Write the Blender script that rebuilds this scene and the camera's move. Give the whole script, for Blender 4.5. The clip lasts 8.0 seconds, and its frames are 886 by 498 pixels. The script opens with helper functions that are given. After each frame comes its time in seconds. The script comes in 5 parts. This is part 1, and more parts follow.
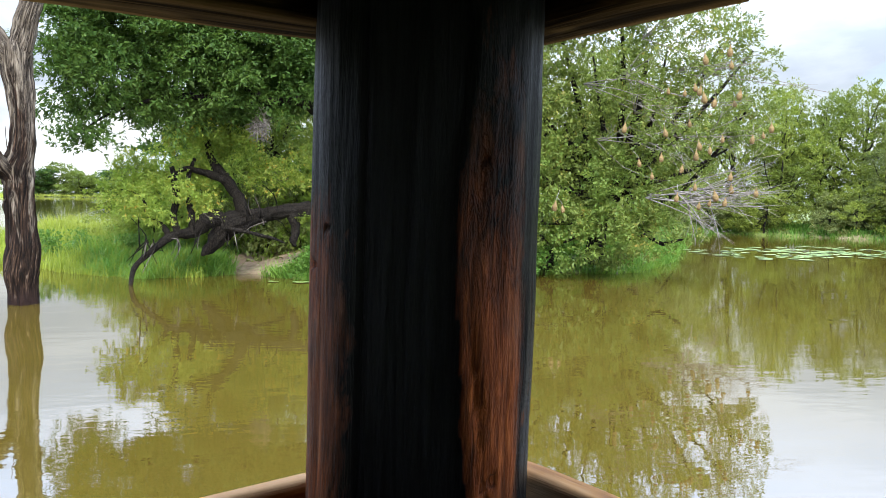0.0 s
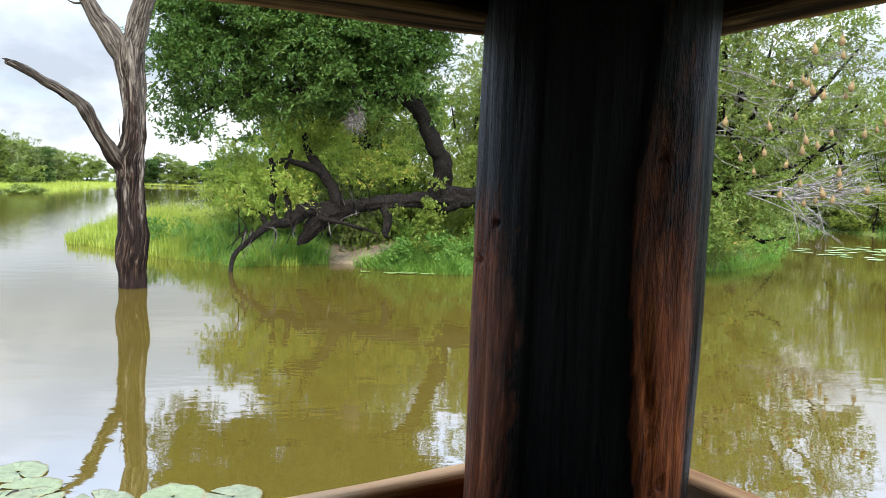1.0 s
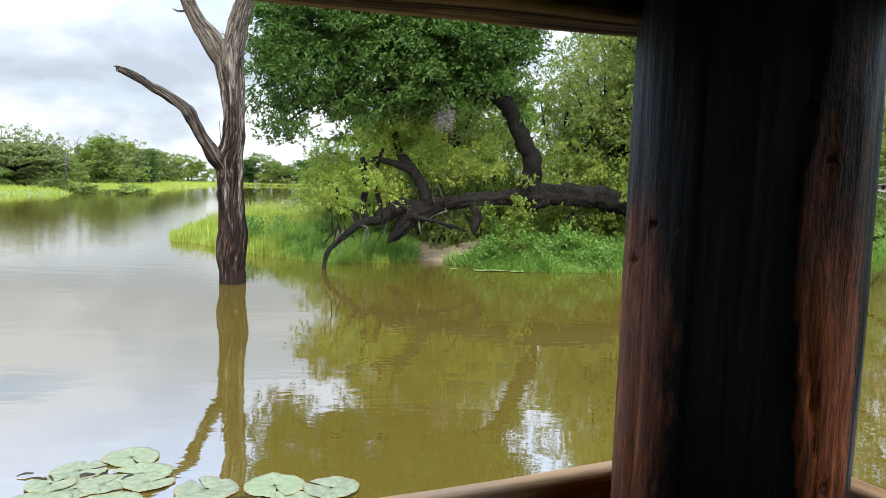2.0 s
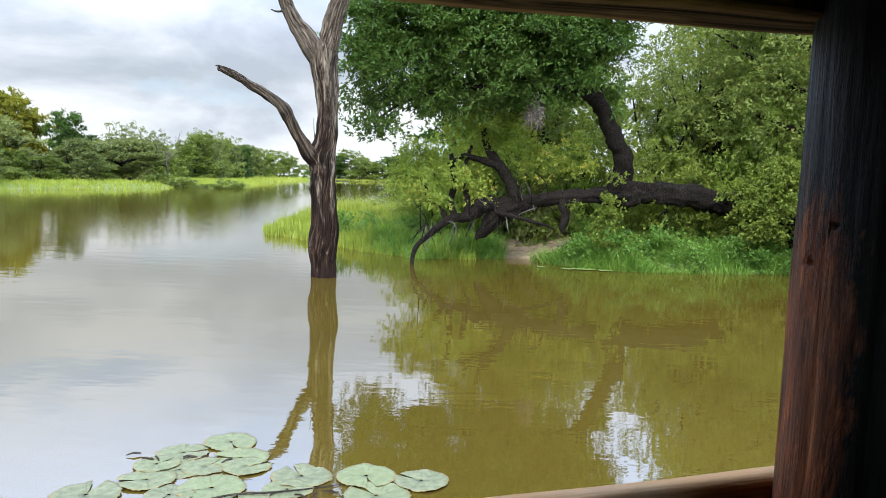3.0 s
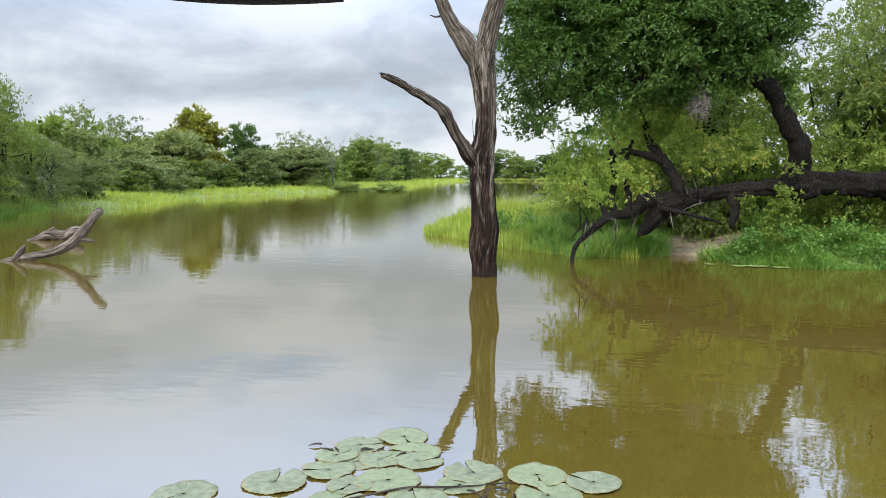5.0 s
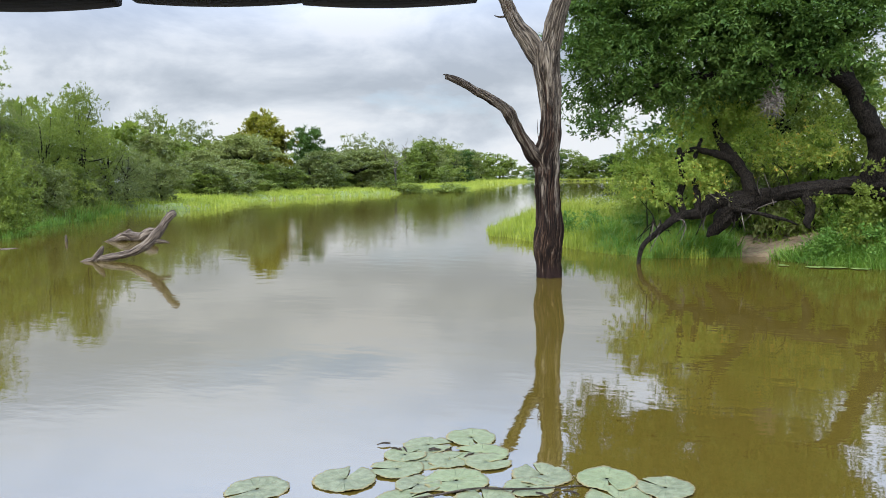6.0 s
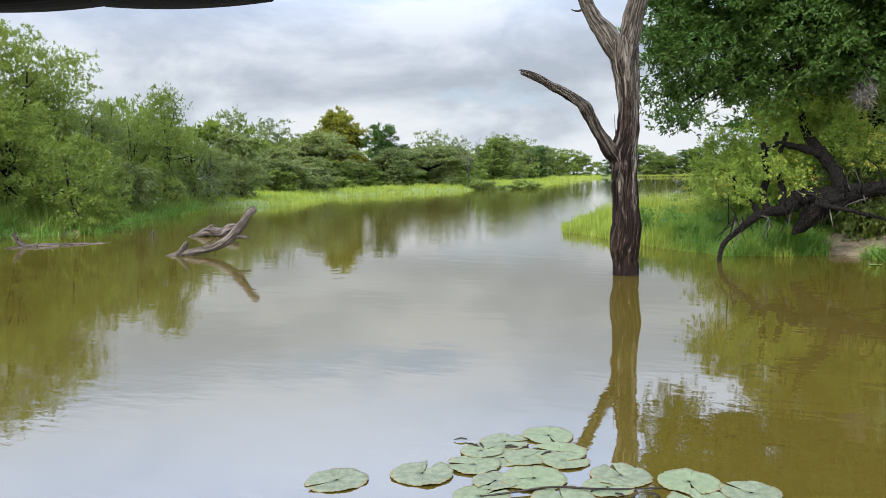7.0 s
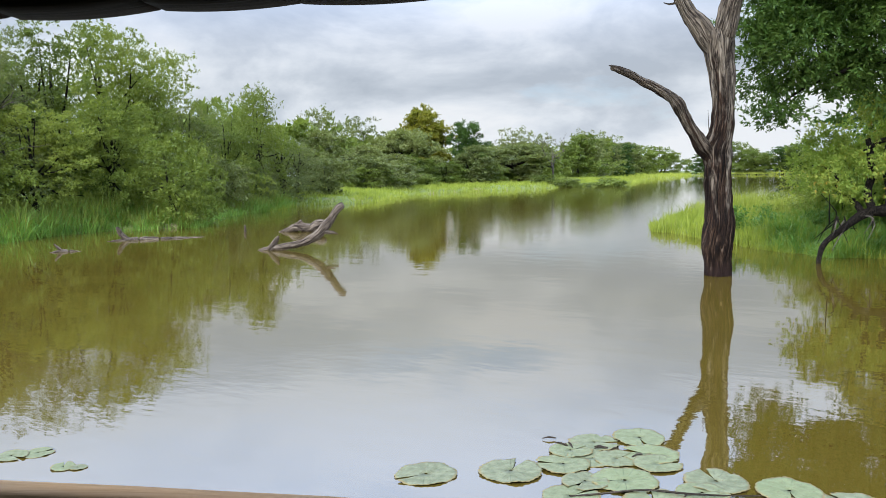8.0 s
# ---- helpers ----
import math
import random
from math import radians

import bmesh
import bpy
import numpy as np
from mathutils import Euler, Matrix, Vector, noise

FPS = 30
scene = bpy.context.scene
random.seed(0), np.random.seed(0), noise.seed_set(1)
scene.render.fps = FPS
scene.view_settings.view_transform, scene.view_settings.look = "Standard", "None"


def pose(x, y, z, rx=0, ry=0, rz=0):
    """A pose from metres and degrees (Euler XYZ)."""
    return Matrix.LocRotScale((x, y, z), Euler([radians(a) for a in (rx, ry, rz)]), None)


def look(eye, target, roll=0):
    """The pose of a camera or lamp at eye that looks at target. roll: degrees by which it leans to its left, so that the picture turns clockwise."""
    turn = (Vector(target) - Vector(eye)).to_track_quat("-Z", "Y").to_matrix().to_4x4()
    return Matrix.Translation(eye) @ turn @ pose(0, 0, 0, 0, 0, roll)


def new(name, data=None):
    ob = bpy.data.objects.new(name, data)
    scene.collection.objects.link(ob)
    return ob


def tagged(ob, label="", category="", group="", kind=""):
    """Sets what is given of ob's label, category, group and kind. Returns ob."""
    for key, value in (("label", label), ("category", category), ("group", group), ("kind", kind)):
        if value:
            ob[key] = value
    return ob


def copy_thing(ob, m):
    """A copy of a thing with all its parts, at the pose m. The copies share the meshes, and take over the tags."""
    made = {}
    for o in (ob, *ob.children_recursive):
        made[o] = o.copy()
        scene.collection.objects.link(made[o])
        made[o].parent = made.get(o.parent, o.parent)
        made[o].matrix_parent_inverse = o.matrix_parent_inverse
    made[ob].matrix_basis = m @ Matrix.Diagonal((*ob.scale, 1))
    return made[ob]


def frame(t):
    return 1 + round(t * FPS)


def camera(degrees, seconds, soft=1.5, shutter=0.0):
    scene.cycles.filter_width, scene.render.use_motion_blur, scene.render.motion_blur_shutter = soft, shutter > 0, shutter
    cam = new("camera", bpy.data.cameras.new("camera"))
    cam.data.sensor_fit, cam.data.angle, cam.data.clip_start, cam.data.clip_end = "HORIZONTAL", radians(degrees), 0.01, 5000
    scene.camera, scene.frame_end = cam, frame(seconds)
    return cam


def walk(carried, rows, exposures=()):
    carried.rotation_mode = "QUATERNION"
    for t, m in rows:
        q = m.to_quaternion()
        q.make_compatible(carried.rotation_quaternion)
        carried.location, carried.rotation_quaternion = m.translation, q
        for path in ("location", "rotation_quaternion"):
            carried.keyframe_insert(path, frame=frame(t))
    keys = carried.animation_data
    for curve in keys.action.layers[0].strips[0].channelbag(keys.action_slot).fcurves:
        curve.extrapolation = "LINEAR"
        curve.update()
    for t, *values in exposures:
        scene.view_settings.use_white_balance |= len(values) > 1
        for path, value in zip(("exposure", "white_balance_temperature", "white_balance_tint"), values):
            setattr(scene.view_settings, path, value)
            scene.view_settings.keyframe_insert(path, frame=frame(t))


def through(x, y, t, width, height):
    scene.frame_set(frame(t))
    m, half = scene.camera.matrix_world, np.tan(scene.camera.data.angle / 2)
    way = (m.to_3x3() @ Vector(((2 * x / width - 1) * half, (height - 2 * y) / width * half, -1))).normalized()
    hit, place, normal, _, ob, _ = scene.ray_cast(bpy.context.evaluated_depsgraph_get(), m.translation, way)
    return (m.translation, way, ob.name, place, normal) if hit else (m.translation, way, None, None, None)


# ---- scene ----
cam = camera(59.28, 8.0, soft=0.8)
# seconds, eye, yaw, pitch, roll
ROWS = [
    (0, -0.0000, 0.0000, 1.5977, -13.41, -3.74, 0.90),
    (0.5, -0.0182, 0.0041, 1.5983, -10.50, -4.05, 1.48),
    (1, -0.0381, 0.0073, 1.5984, -6.93, -4.40, 1.54),
    (1.5, -0.0531, 0.0044, 1.5993, -3.50, -4.61, 1.19),
    (3, -0.1150, -0.0099, 1.6002, 5.77, -5.11, 1.48),
    (3.5, -0.1291, -0.0134, 1.5996, 9.37, -5.39, 1.68),
    (4, -0.1432, -0.0171, 1.6007, 11.97, -5.50, 1.40),
    (4.5, -0.1586, -0.0213, 1.6001, 14.83, -5.42, 0.32),
    (6, -0.2035, -0.0343, 1.6006, 21.87, -5.19, -0.81),
    (6.5, -0.2185, -0.0393, 1.5995, 24.74, -5.22, -1.08),
    (7, -0.2341, -0.0456, 1.5986, 27.21, -5.36, -0.98),
    (7.5, -0.2519, -0.0581, 1.5955, 30.01, -5.38, -0.96),
    (8, -0.2724, -0.0725, 1.5963, 33.30, -5.46, -0.87),
]
EXPOSURE = [(0.0, 0.60), (1.5, 0.49), (3.0, 0.28), (4.5, 0.12), (8.0, 0.02)]
walk(cam, [(t, pose(x, y, z, 90 + p, 0, yaw) @ pose(0, 0, 0, 0, 0, r)) for t, x, y, z, yaw, p, r in ROWS], EXPOSURE)

# ---------------------------------------------------------------- light
SUN_ELEV, SUN_TURN, ZENITH = radians(42), radians(182), 3.6
world = bpy.data.worlds.new("world")
scene.world = world
world.use_nodes = True
wn, wl = world.node_tree.nodes, world.node_tree.links
wn.clear()


def wnode(kind, **vals):
    n = wn.new(kind)
    for k, v in vals.items():
        n.inputs[k].default_value = v
    return n


def wmath(op, a, b=None):
    n = wn.new("ShaderNodeMath")
    n.operation = op
    for i, v in enumerate((a, b)):
        if v is None:
            continue
        if isinstance(v, (int, float)):
            n.inputs[i].default_value = v
        else:
            wl.new(v, n.inputs[i])
    return n.outputs[0]


def wmix(fac, a, b):
    n = wn.new("ShaderNodeMix")
    n.data_type = "RGBA"
    for i, v in ((0, fac), (6, a), (7, b)):
        if isinstance(v, (int, float, tuple)):
            n.inputs[i].default_value = v
        else:
            wl.new(v, n.inputs[i])
    return n.outputs[2]


def wramp(fac, stops):
    n = wn.new("ShaderNodeValToRGB")
    el = n.color_ramp.elements
    while len(el) < len(stops):
        el.new(0.5)
    for e, (p, c) in zip(el, stops):
        e.position, e.color = p, (c, c, c, 1) if isinstance(c, (int, float)) else (*c, 1)
    wl.new(fac, n.inputs[0])
    return n.outputs[0]


sky = wn.new("ShaderNodeTexSky")
sky.sky_type, sky.sun_disc = "NISHITA", False
sky.sun_elevation, sky.sun_rotation = SUN_ELEV, SUN_TURN
wtc = wn.new("ShaderNodeTexCoord")
wsep = wn.new("ShaderNodeSeparateXYZ")
wl.new(wtc.outputs["Generated"], wsep.inputs[0])
# broken cloud, its masses drawn out along the horizon
def cloud_noise(shift, squash, scale, detail, rough, dist):
    m = wn.new("ShaderNodeMapping")
    m.inputs["Location"].default_value = shift
    m.inputs["Scale"].default_value = (1, 1, squash)
    wl.new(wtc.outputs["Generated"], m.inputs[0])
    n = wnode("ShaderNodeTexNoise", Scale=scale, Detail=detail, Roughness=rough, Distortion=dist)
    wl.new(m.outputs[0], n.inputs["Vector"])
    return n.outputs[0]


heaps = cloud_noise((3.1, 0.4, 0.2), 2.3, 3.7, 10.0, 0.56, 0.25)
sheets = cloud_noise((0.9, 5.2, 1.6), 5.0, 2.2, 6.0, 0.5, 0.2)
cover = wramp(cloud_noise((7.3, 2.2, 4.4), 3.0, 2.4, 7.0, 0.55, 0.2), [(0.36, 0.0), (0.43, 1.0)])
shade = wmath("ADD", wmath("MULTIPLY", heaps, 0.68), wmath("MULTIPLY", sheets, 0.32))
tone = wramp(shade, [(0.40, (0.48, 0.54, 0.62)), (0.465, (0.60, 0.66, 0.74)), (0.515, (0.74, 0.795, 0.865)), (0.57, (0.86, 0.895, 0.94))])
blue = wn.new("ShaderNodeVectorMath")
blue.operation = "SCALE"
blue.inputs[3].default_value = 0.11
wl.new(sky.outputs[0], blue.inputs[0])
lifted = wmix(0.55, blue.outputs[0], (0.62, 0.76, 0.95, 1))
skycol = wmix(cover, lifted, tone)
# more open blue high up
high = wn.new("ShaderNodeMapRange")
high.interpolation_type = "SMOOTHSTEP"
for k, v in (("From Min", 0.10), ("From Max", 0.36), ("To Min", 0.0), ("To Max", 0.75)):
    high.inputs[k].default_value = v
wl.new(wsep.outputs[2], high.inputs["Value"])
skycol = wmix(high.outputs[0], skycol, (0.52, 0.68, 1.06, 1))
bg = wnode("ShaderNodeBackground")
wl.new(skycol, bg.inputs[0])
# an overcast sky grows brighter towards the zenith
zen = wn.new("ShaderNodeMapRange")
zen.interpolation_type = "SMOOTHSTEP"
for k, v in (("From Min", 0.15), ("From Max", 0.47), ("To Min", 0.97), ("To Max", ZENITH)):
    zen.inputs[k].default_value = v
wl.new(wsep.outputs[2], zen.inputs["Value"])
wl.new(zen.outputs[0], bg.inputs[1])
wout = wn.new("ShaderNodeOutputWorld")
wl.new(bg.outputs[0], wout.inputs[0])

sun_data = bpy.data.lights.new("sun", "SUN")
sun_data.energy, sun_data.angle, sun_data.color = 5.0, radians(24), (1.0, 0.975, 0.935)
sun = new("sun", sun_data)
sun.matrix_world = look((0, 0, 30), Vector((0, 0, 30)) - Vector((math.sin(SUN_TURN) * math.cos(SUN_ELEV), math.cos(SUN_TURN) * math.cos(SUN_ELEV), math.sin(SUN_ELEV))))


# ---------------------------------------------------------------- materials
class Nodes:
    """A small writer for node materials."""

    def __init__(self, name):
        self.mat = bpy.data.materials.new(name)
        self.mat.use_nodes = True
        self.n, self.l = self.mat.node_tree.nodes, self.mat.node_tree.links
        self.n.clear()
        self.out = self.n.new("ShaderNodeOutputMaterial")
        self.tc = self.n.new("ShaderNodeTexCoord")

    def put(self, node, key, v):
        if isinstance(v, (int, float, tuple)):
            node.inputs[key].default_value = v
        else:
            self.l.new(v, node.inputs[key])

    def coords(self, scale=(1, 1, 1), rot=(0, 0, 0), source="Object"):
        m = self.n.new("ShaderNodeMapping")
        m.inputs["Scale"].default_value = scale
        m.inputs["Rotation"].default_value = [radians(a) for a in rot]
        if source == "grain":
            g = self.n.new("ShaderNodeAttribute")
            g.attribute_name = "grain"
            self.l.new(g.outputs["Vector"], m.inputs[0])
        elif source == "Position":
            g = self.n.new("ShaderNodeNewGeometry")
            self.l.new(g.outputs["Position"], m.inputs[0])
        else:
            self.l.new(self.tc.outputs[source], m.inputs[0])
        return m.outputs[0]

    def noise(self, vec, scale, detail=4.0, rough=0.55, dist=0.0):
        t = self.n.new("ShaderNodeTexNoise")
        self.l.new(vec, t.inputs["Vector"])
        for k, v in (("Scale", scale), ("Detail", detail), ("Roughness", rough), ("Distortion", dist)):
            t.inputs[k].default_value = v
        return t.outputs[0]

    def ramp(self, fac, stops):
        r = self.n.new("ShaderNodeValToRGB")
        el = r.color_ramp.elements
        while len(el) < len(stops):
            el.new(0.5)
        for e, (p, c) in zip(el, stops):
            e.position, e.color = p, (c, c, c, 1) if isinstance(c, (int, float)) else (*c, 1)
        self.put(r, 0, fac)
        return r.outputs[0]

    def mix(self, fac, a, b, mode="MIX"):
        m = self.n.new("ShaderNodeMix")
        m.data_type, m.blend_type = "RGBA", mode
        for i, v in ((0, fac), (6, a), (7, b)):
            if isinstance(v, tuple) and len(v) == 3:
                v = (*v, 1)
            self.put(m, i, v)
        return m.outputs[2]

    def maths(self, op, a, b=0.0):
        m = self.n.new("ShaderNodeMath")
        m.operation = op
        self.put(m, 0, a)
        self.put(m, 1, b)
        return m.outputs[0]

    def bump(self, height, distance, strength=1.0, normal=None):
        b = self.n.new("ShaderNodeBump")
        b.inputs["Strength"].default_value, b.inputs["Distance"].default_value = strength, distance
        self.l.new(height, b.inputs["Height"])
        if normal is not None:
            self.l.new(normal, b.inputs["Normal"])
        return b.outputs[0]

    def principled(self, color, rough=0.7, normal=None, **more):
        p = self.n.new("ShaderNodeBsdfPrincipled")
        self.put(p, "Base Color", (*color, 1) if isinstance(color, tuple) and len(color) == 3 else color)
        self.put(p, "Roughness", rough)
        if normal is not None:
            self.l.new(normal, p.inputs["Normal"])
        for k, v in more.items():
            self.put(p, k.replace("_", " "), v)
        return p.outputs[0]

    def surface(self, shader):
        self.l.new(shader, self.out.inputs[0])
        return self.mat


LEAF_GAIN = 1.75


def leaf_material(name, stops, through=0.36, rough=0.45, patch=0.6):
    """Leaves: a colour for each leaf, drifting from clump to clump, light passing through."""
    m = Nodes(name)
    geo = m.n.new("ShaderNodeNewGeometry")
    info = m.n.new("ShaderNodeObjectInfo")
    pos = m.coords(source="Position")
    each = m.maths("MULTIPLY", geo.outputs["Random Per Island"], 1.0 - patch)
    broad = m.ramp(m.noise(pos, 0.8, 2.0), [(0.3, 0.0), (0.7, 1.0)])
    tufts = m.ramp(m.noise(pos, 4.5, 2.0), [(0.3, 0.0), (0.7, 1.0)])
    c = m.maths("MULTIPLY", m.maths("ADD", m.maths("MULTIPLY", broad, 0.5), m.maths("MULTIPLY", tufts, 0.5)), patch)
    fac = m.maths("ADD", m.maths("ADD", each, c), m.maths("MULTIPLY", m.maths("SUBTRACT", info.outputs["Random"], 0.5), 0.42))
    col = m.ramp(fac, [(p, (LEAF_GAIN * 1.03 * c[0], LEAF_GAIN * c[1], LEAF_GAIN * 0.72 * c[2])) for p, c in stops])
    p = m.principled(col, rough, Specular_IOR_Level=0.14)
    t = m.n.new("ShaderNodeBsdfTranslucent")
    m.l.new(m.mix(1.0, col, (1.25, 1.2, 0.7), "MULTIPLY"), t.inputs[0])
    s = m.n.new("ShaderNodeMixShader")
    s.inputs[0].default_value = through
    m.l.new(p, s.inputs[1])
    m.l.new(t.outputs[0], s.inputs[2])
    return m.surface(s.outputs[0])


def bark_material(name, dark, light, scale=(14, 14, 2.0), relief=0.012):
    m = Nodes(name)
    v = m.coords(scale)
    n1 = m.noise(v, 1.0, 6.0, 0.65, 0.4)
    n2 = m.noise(m.coords((3, 3, 1.2)), 1.0, 3.0)
    col = m.mix(m.ramp(n2, [(0.35, 0.0), (0.65, 1.0)]), m.ramp(n1, [(0.44, dark), (0.68, light)]), m.ramp(n1, [(0.42, dark), (0.70, tuple(0.6 * a for a in light))]))
    return m.surface(m.principled(col, 0.9, m.bump(n1, relief), Specular_IOR_Level=0.08))


def plain_wood(name, dark, light, grain=(3, 60, 60), rough=0.75, relief=0.002, stain=None, spec=0.15, inside=None):
    m = Nodes(name)
    g = m.noise(m.coords(grain), 1.0, 6.0, 0.6, 0.6)
    w = m.noise(m.coords((4, 9, 9)), 1.0, 4.0, 0.6)
    col = m.ramp(g, [(0.38, dark), (0.62, light)])
    if stain:
        col = m.mix(m.ramp(w, [(0.52, 0.0), (0.66, 0.8)]), col, stain)
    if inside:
        # bleached top edge; the inner face's shade away from the corner is painted in
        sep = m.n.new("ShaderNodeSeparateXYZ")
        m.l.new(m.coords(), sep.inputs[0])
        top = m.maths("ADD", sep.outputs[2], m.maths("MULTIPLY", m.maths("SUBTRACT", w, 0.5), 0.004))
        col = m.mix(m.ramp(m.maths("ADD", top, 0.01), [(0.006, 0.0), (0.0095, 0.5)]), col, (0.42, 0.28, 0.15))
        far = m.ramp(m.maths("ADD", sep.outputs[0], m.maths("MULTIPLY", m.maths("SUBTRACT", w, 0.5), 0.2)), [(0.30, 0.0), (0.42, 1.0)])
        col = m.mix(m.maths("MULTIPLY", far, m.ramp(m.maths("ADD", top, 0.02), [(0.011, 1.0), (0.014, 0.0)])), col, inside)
    return m.surface(m.principled(col, rough, m.bump(g, relief), Specular_IOR_Level=spec))


def water_material():
    m = Nodes("muddy_water")
    pos = m.coords(source="Position")
    big = m.noise(m.coords((0.35, 0.6, 1), source="Position"), 1.0, 3.0)
    base = m.ramp(big, [(0.35, (0.068, 0.047, 0.0072)), (0.65, (0.080, 0.056, 0.0088))])
    calm = m.ramp(m.noise(m.coords((0.10, 0.22, 1), (0, 0, 25), "Position"), 1.0, 3.0), [(0.42, 0.45), (0.62, 1.2)])
    swell = m.noise(m.coords((1.4, 2.6, 1), (0, 0, 20), "Position"), 1.0, 2.0)
    small = m.noise(m.coords((7, 15, 1), (0, 0, 20), "Position"), 1.0, 3.0, 0.5)
    # the open lake is ruffled by the breeze, the sheltered near end is smooth
    sep = m.n.new("ShaderNodeSeparateXYZ")
    m.l.new(pos, sep.inputs[0])
    out = m.maths("SUBTRACT", sep.outputs[1], m.maths("MULTIPLY", sep.outputs[0], 0.35))
    ruffled = m.ramp(m.maths("MULTIPLY", m.maths("ADD", out, m.maths("MULTIPLY", m.maths("SUBTRACT", calm, 0.8), 6.0)), 0.01), [(0.13, 0.0), (0.23, 1.0), (0.34, 1.0), (0.60, 0.5)])
    ripple = m.noise(m.coords((2.6, 6.5, 1), (0, 0, 12), "Position"), 1.0, 3.0, 0.6)
    h = m.maths("ADD", m.maths("MULTIPLY", swell, 0.0048), m.maths("MULTIPLY", m.maths("MULTIPLY", small, calm), 0.0012))
    h = m.maths("ADD", h, m.maths("MULTIPLY", m.maths("MULTIPLY", ripple, ruffled), 0.005))
    rough = m.maths("ADD", 0.008, m.maths("MULTIPLY", ruffled, 0.015))
    return m.surface(m.principled(base, rough, m.bump(h, 1.0, 0.5), IOR=2.1))


def ground_material():
    m = Nodes("grassy_earth")
    pos = m.coords(source="Position")
    n1 = m.noise(pos, 0.7, 5.0)
    n2 = m.noise(pos, 9.0, 5.0)
    soil = m.ramp(n2, [(0.3, (0.16, 0.105, 0.06)), (0.7, (0.34, 0.245, 0.16))])
    # trodden bare earth under the leaning trunk
    sep = m.n.new("ShaderNodeSeparateXYZ")
    m.l.new(pos, sep.inputs[0])
    dx = m.maths("POWER", m.maths("DIVIDE", m.maths("SUBTRACT", sep.outputs[0], 0.35), 1.3), 2.0)
    dy = m.maths("POWER", m.maths("DIVIDE", m.maths("SUBTRACT", sep.outputs[1], 16.9), 1.35), 2.0)
    trod = m.ramp(m.maths("ADD", m.maths("ADD", dx, dy), m.maths("SUBTRACT", n2, 0.5)), [(0.7, 1.0), (1.0, 0.0)])
    turf = m.ramp(n2, [(0.36, (0.065, 0.095, 0.018)), (0.64, (0.15, 0.19, 0.035))])
    return m.surface(m.principled(m.mix(m.maths("MAXIMUM", m.ramp(n1, [(0.56, 0.0), (0.70, 1.0)]), trod), turf, soil), 0.95, m.bump(n2, 0.03)))


def dead_wood_material(name, fine_scale):
    """Weathered wood, its grain running along the limb: grey and bleached above, brown with old bark below, cracked."""
    m = Nodes(name)
    fine = m.noise(m.coords((95, 95, 5.0), source="grain"), 1.0, 8.0, 0.7, 0.5)
    streak = m.noise(m.coords((fine_scale, fine_scale, 1.7), source="grain"), 1.0, 7.0, 0.68, 1.1)
    wide = m.noise(m.coords((9, 9, 1.3), source="grain"), 1.0, 4.0, 0.6, 0.6)
    both = m.maths("ADD", m.maths("MULTIPLY", streak, 0.62), m.maths("MULTIPLY", fine, 0.38))
    grey = m.ramp(both, [(0.38, (0.014, 0.010, 0.007)), (0.47, (0.090, 0.070, 0.050)), (0.56, (0.21, 0.172, 0.128)), (0.68, (0.38, 0.325, 0.255))])
    brown = m.ramp(both, [(0.42, (0.005, 0.0035, 0.0025)), (0.52, (0.030, 0.0165, 0.010)), (0.59, (0.095, 0.060, 0.038)), (0.66, (0.30, 0.245, 0.185))])
    sep = m.n.new("ShaderNodeSeparateXYZ")
    m.l.new(m.coords(), sep.inputs[0])
    up = m.maths("ADD", m.maths("MULTIPLY", sep.outputs[2], 0.24), m.maths("MULTIPLY", m.maths("SUBTRACT", wide, 0.5), 2.6))
    col = m.mix(m.ramp(up, [(0.44, 0.0), (0.66, 1.0)]), brown, grey)
    crack = m.ramp(m.maths("ABSOLUTE", m.maths("SUBTRACT", m.noise(m.coords((24, 24, 1.1), source="grain"), 1.0, 5.0, 0.6, 1.3), 0.5)), [(0.0, 1.0), (0.012, 0.9), (0.032, 0.0)])
    col = m.mix(m.maths("MULTIPLY", crack, 0.85), col, (0.010, 0.006, 0.004))
    wet = m.ramp(m.maths("ADD", sep.outputs[2], m.maths("MULTIPLY", m.maths("SUBTRACT", streak, 0.5), 0.5)), [(0.10, 1.0), (0.26, 0.0)])
    col = m.mix(wet, col, (0.022, 0.012, 0.009))
    h = m.maths("SUBTRACT", m.maths("ADD", both, m.maths("MULTIPLY", wide, 0.6)), m.maths("MULTIPLY", crack, 0.35))
    return m.surface(m.principled(col, 0.85, Specular_IOR_Level=0.12, normal=m.bump(h, 0.06)))


def drowned_wood_material():
    """Bleached, water-worn wood with long dark checks."""
    m = Nodes("drowned_wood")
    fine = m.noise(m.coords((60, 60, 5), source="grain"), 1.0, 8.0, 0.7, 0.8)
    wide = m.noise(m.coords((14, 14, 2.2), source="grain"), 1.0, 4.0, 0.6, 0.5)
    pale = m.ramp(fine, [(0.36, (0.03, 0.022, 0.016)), (0.50, (0.16, 0.125, 0.092)), (0.66, (0.36, 0.30, 0.235))])
    dark = m.ramp(fine, [(0.40, (0.010, 0.007, 0.005)), (0.66, (0.12, 0.09, 0.066))])
    col = m.mix(m.ramp(wide, [(0.40, 0.0), (0.62, 1.0)]), dark, pale)
    return m.surface(m.principled(col, 0.85, m.bump(m.maths("ADD", fine, wide), 0.03), Specular_IOR_Level=0.15))


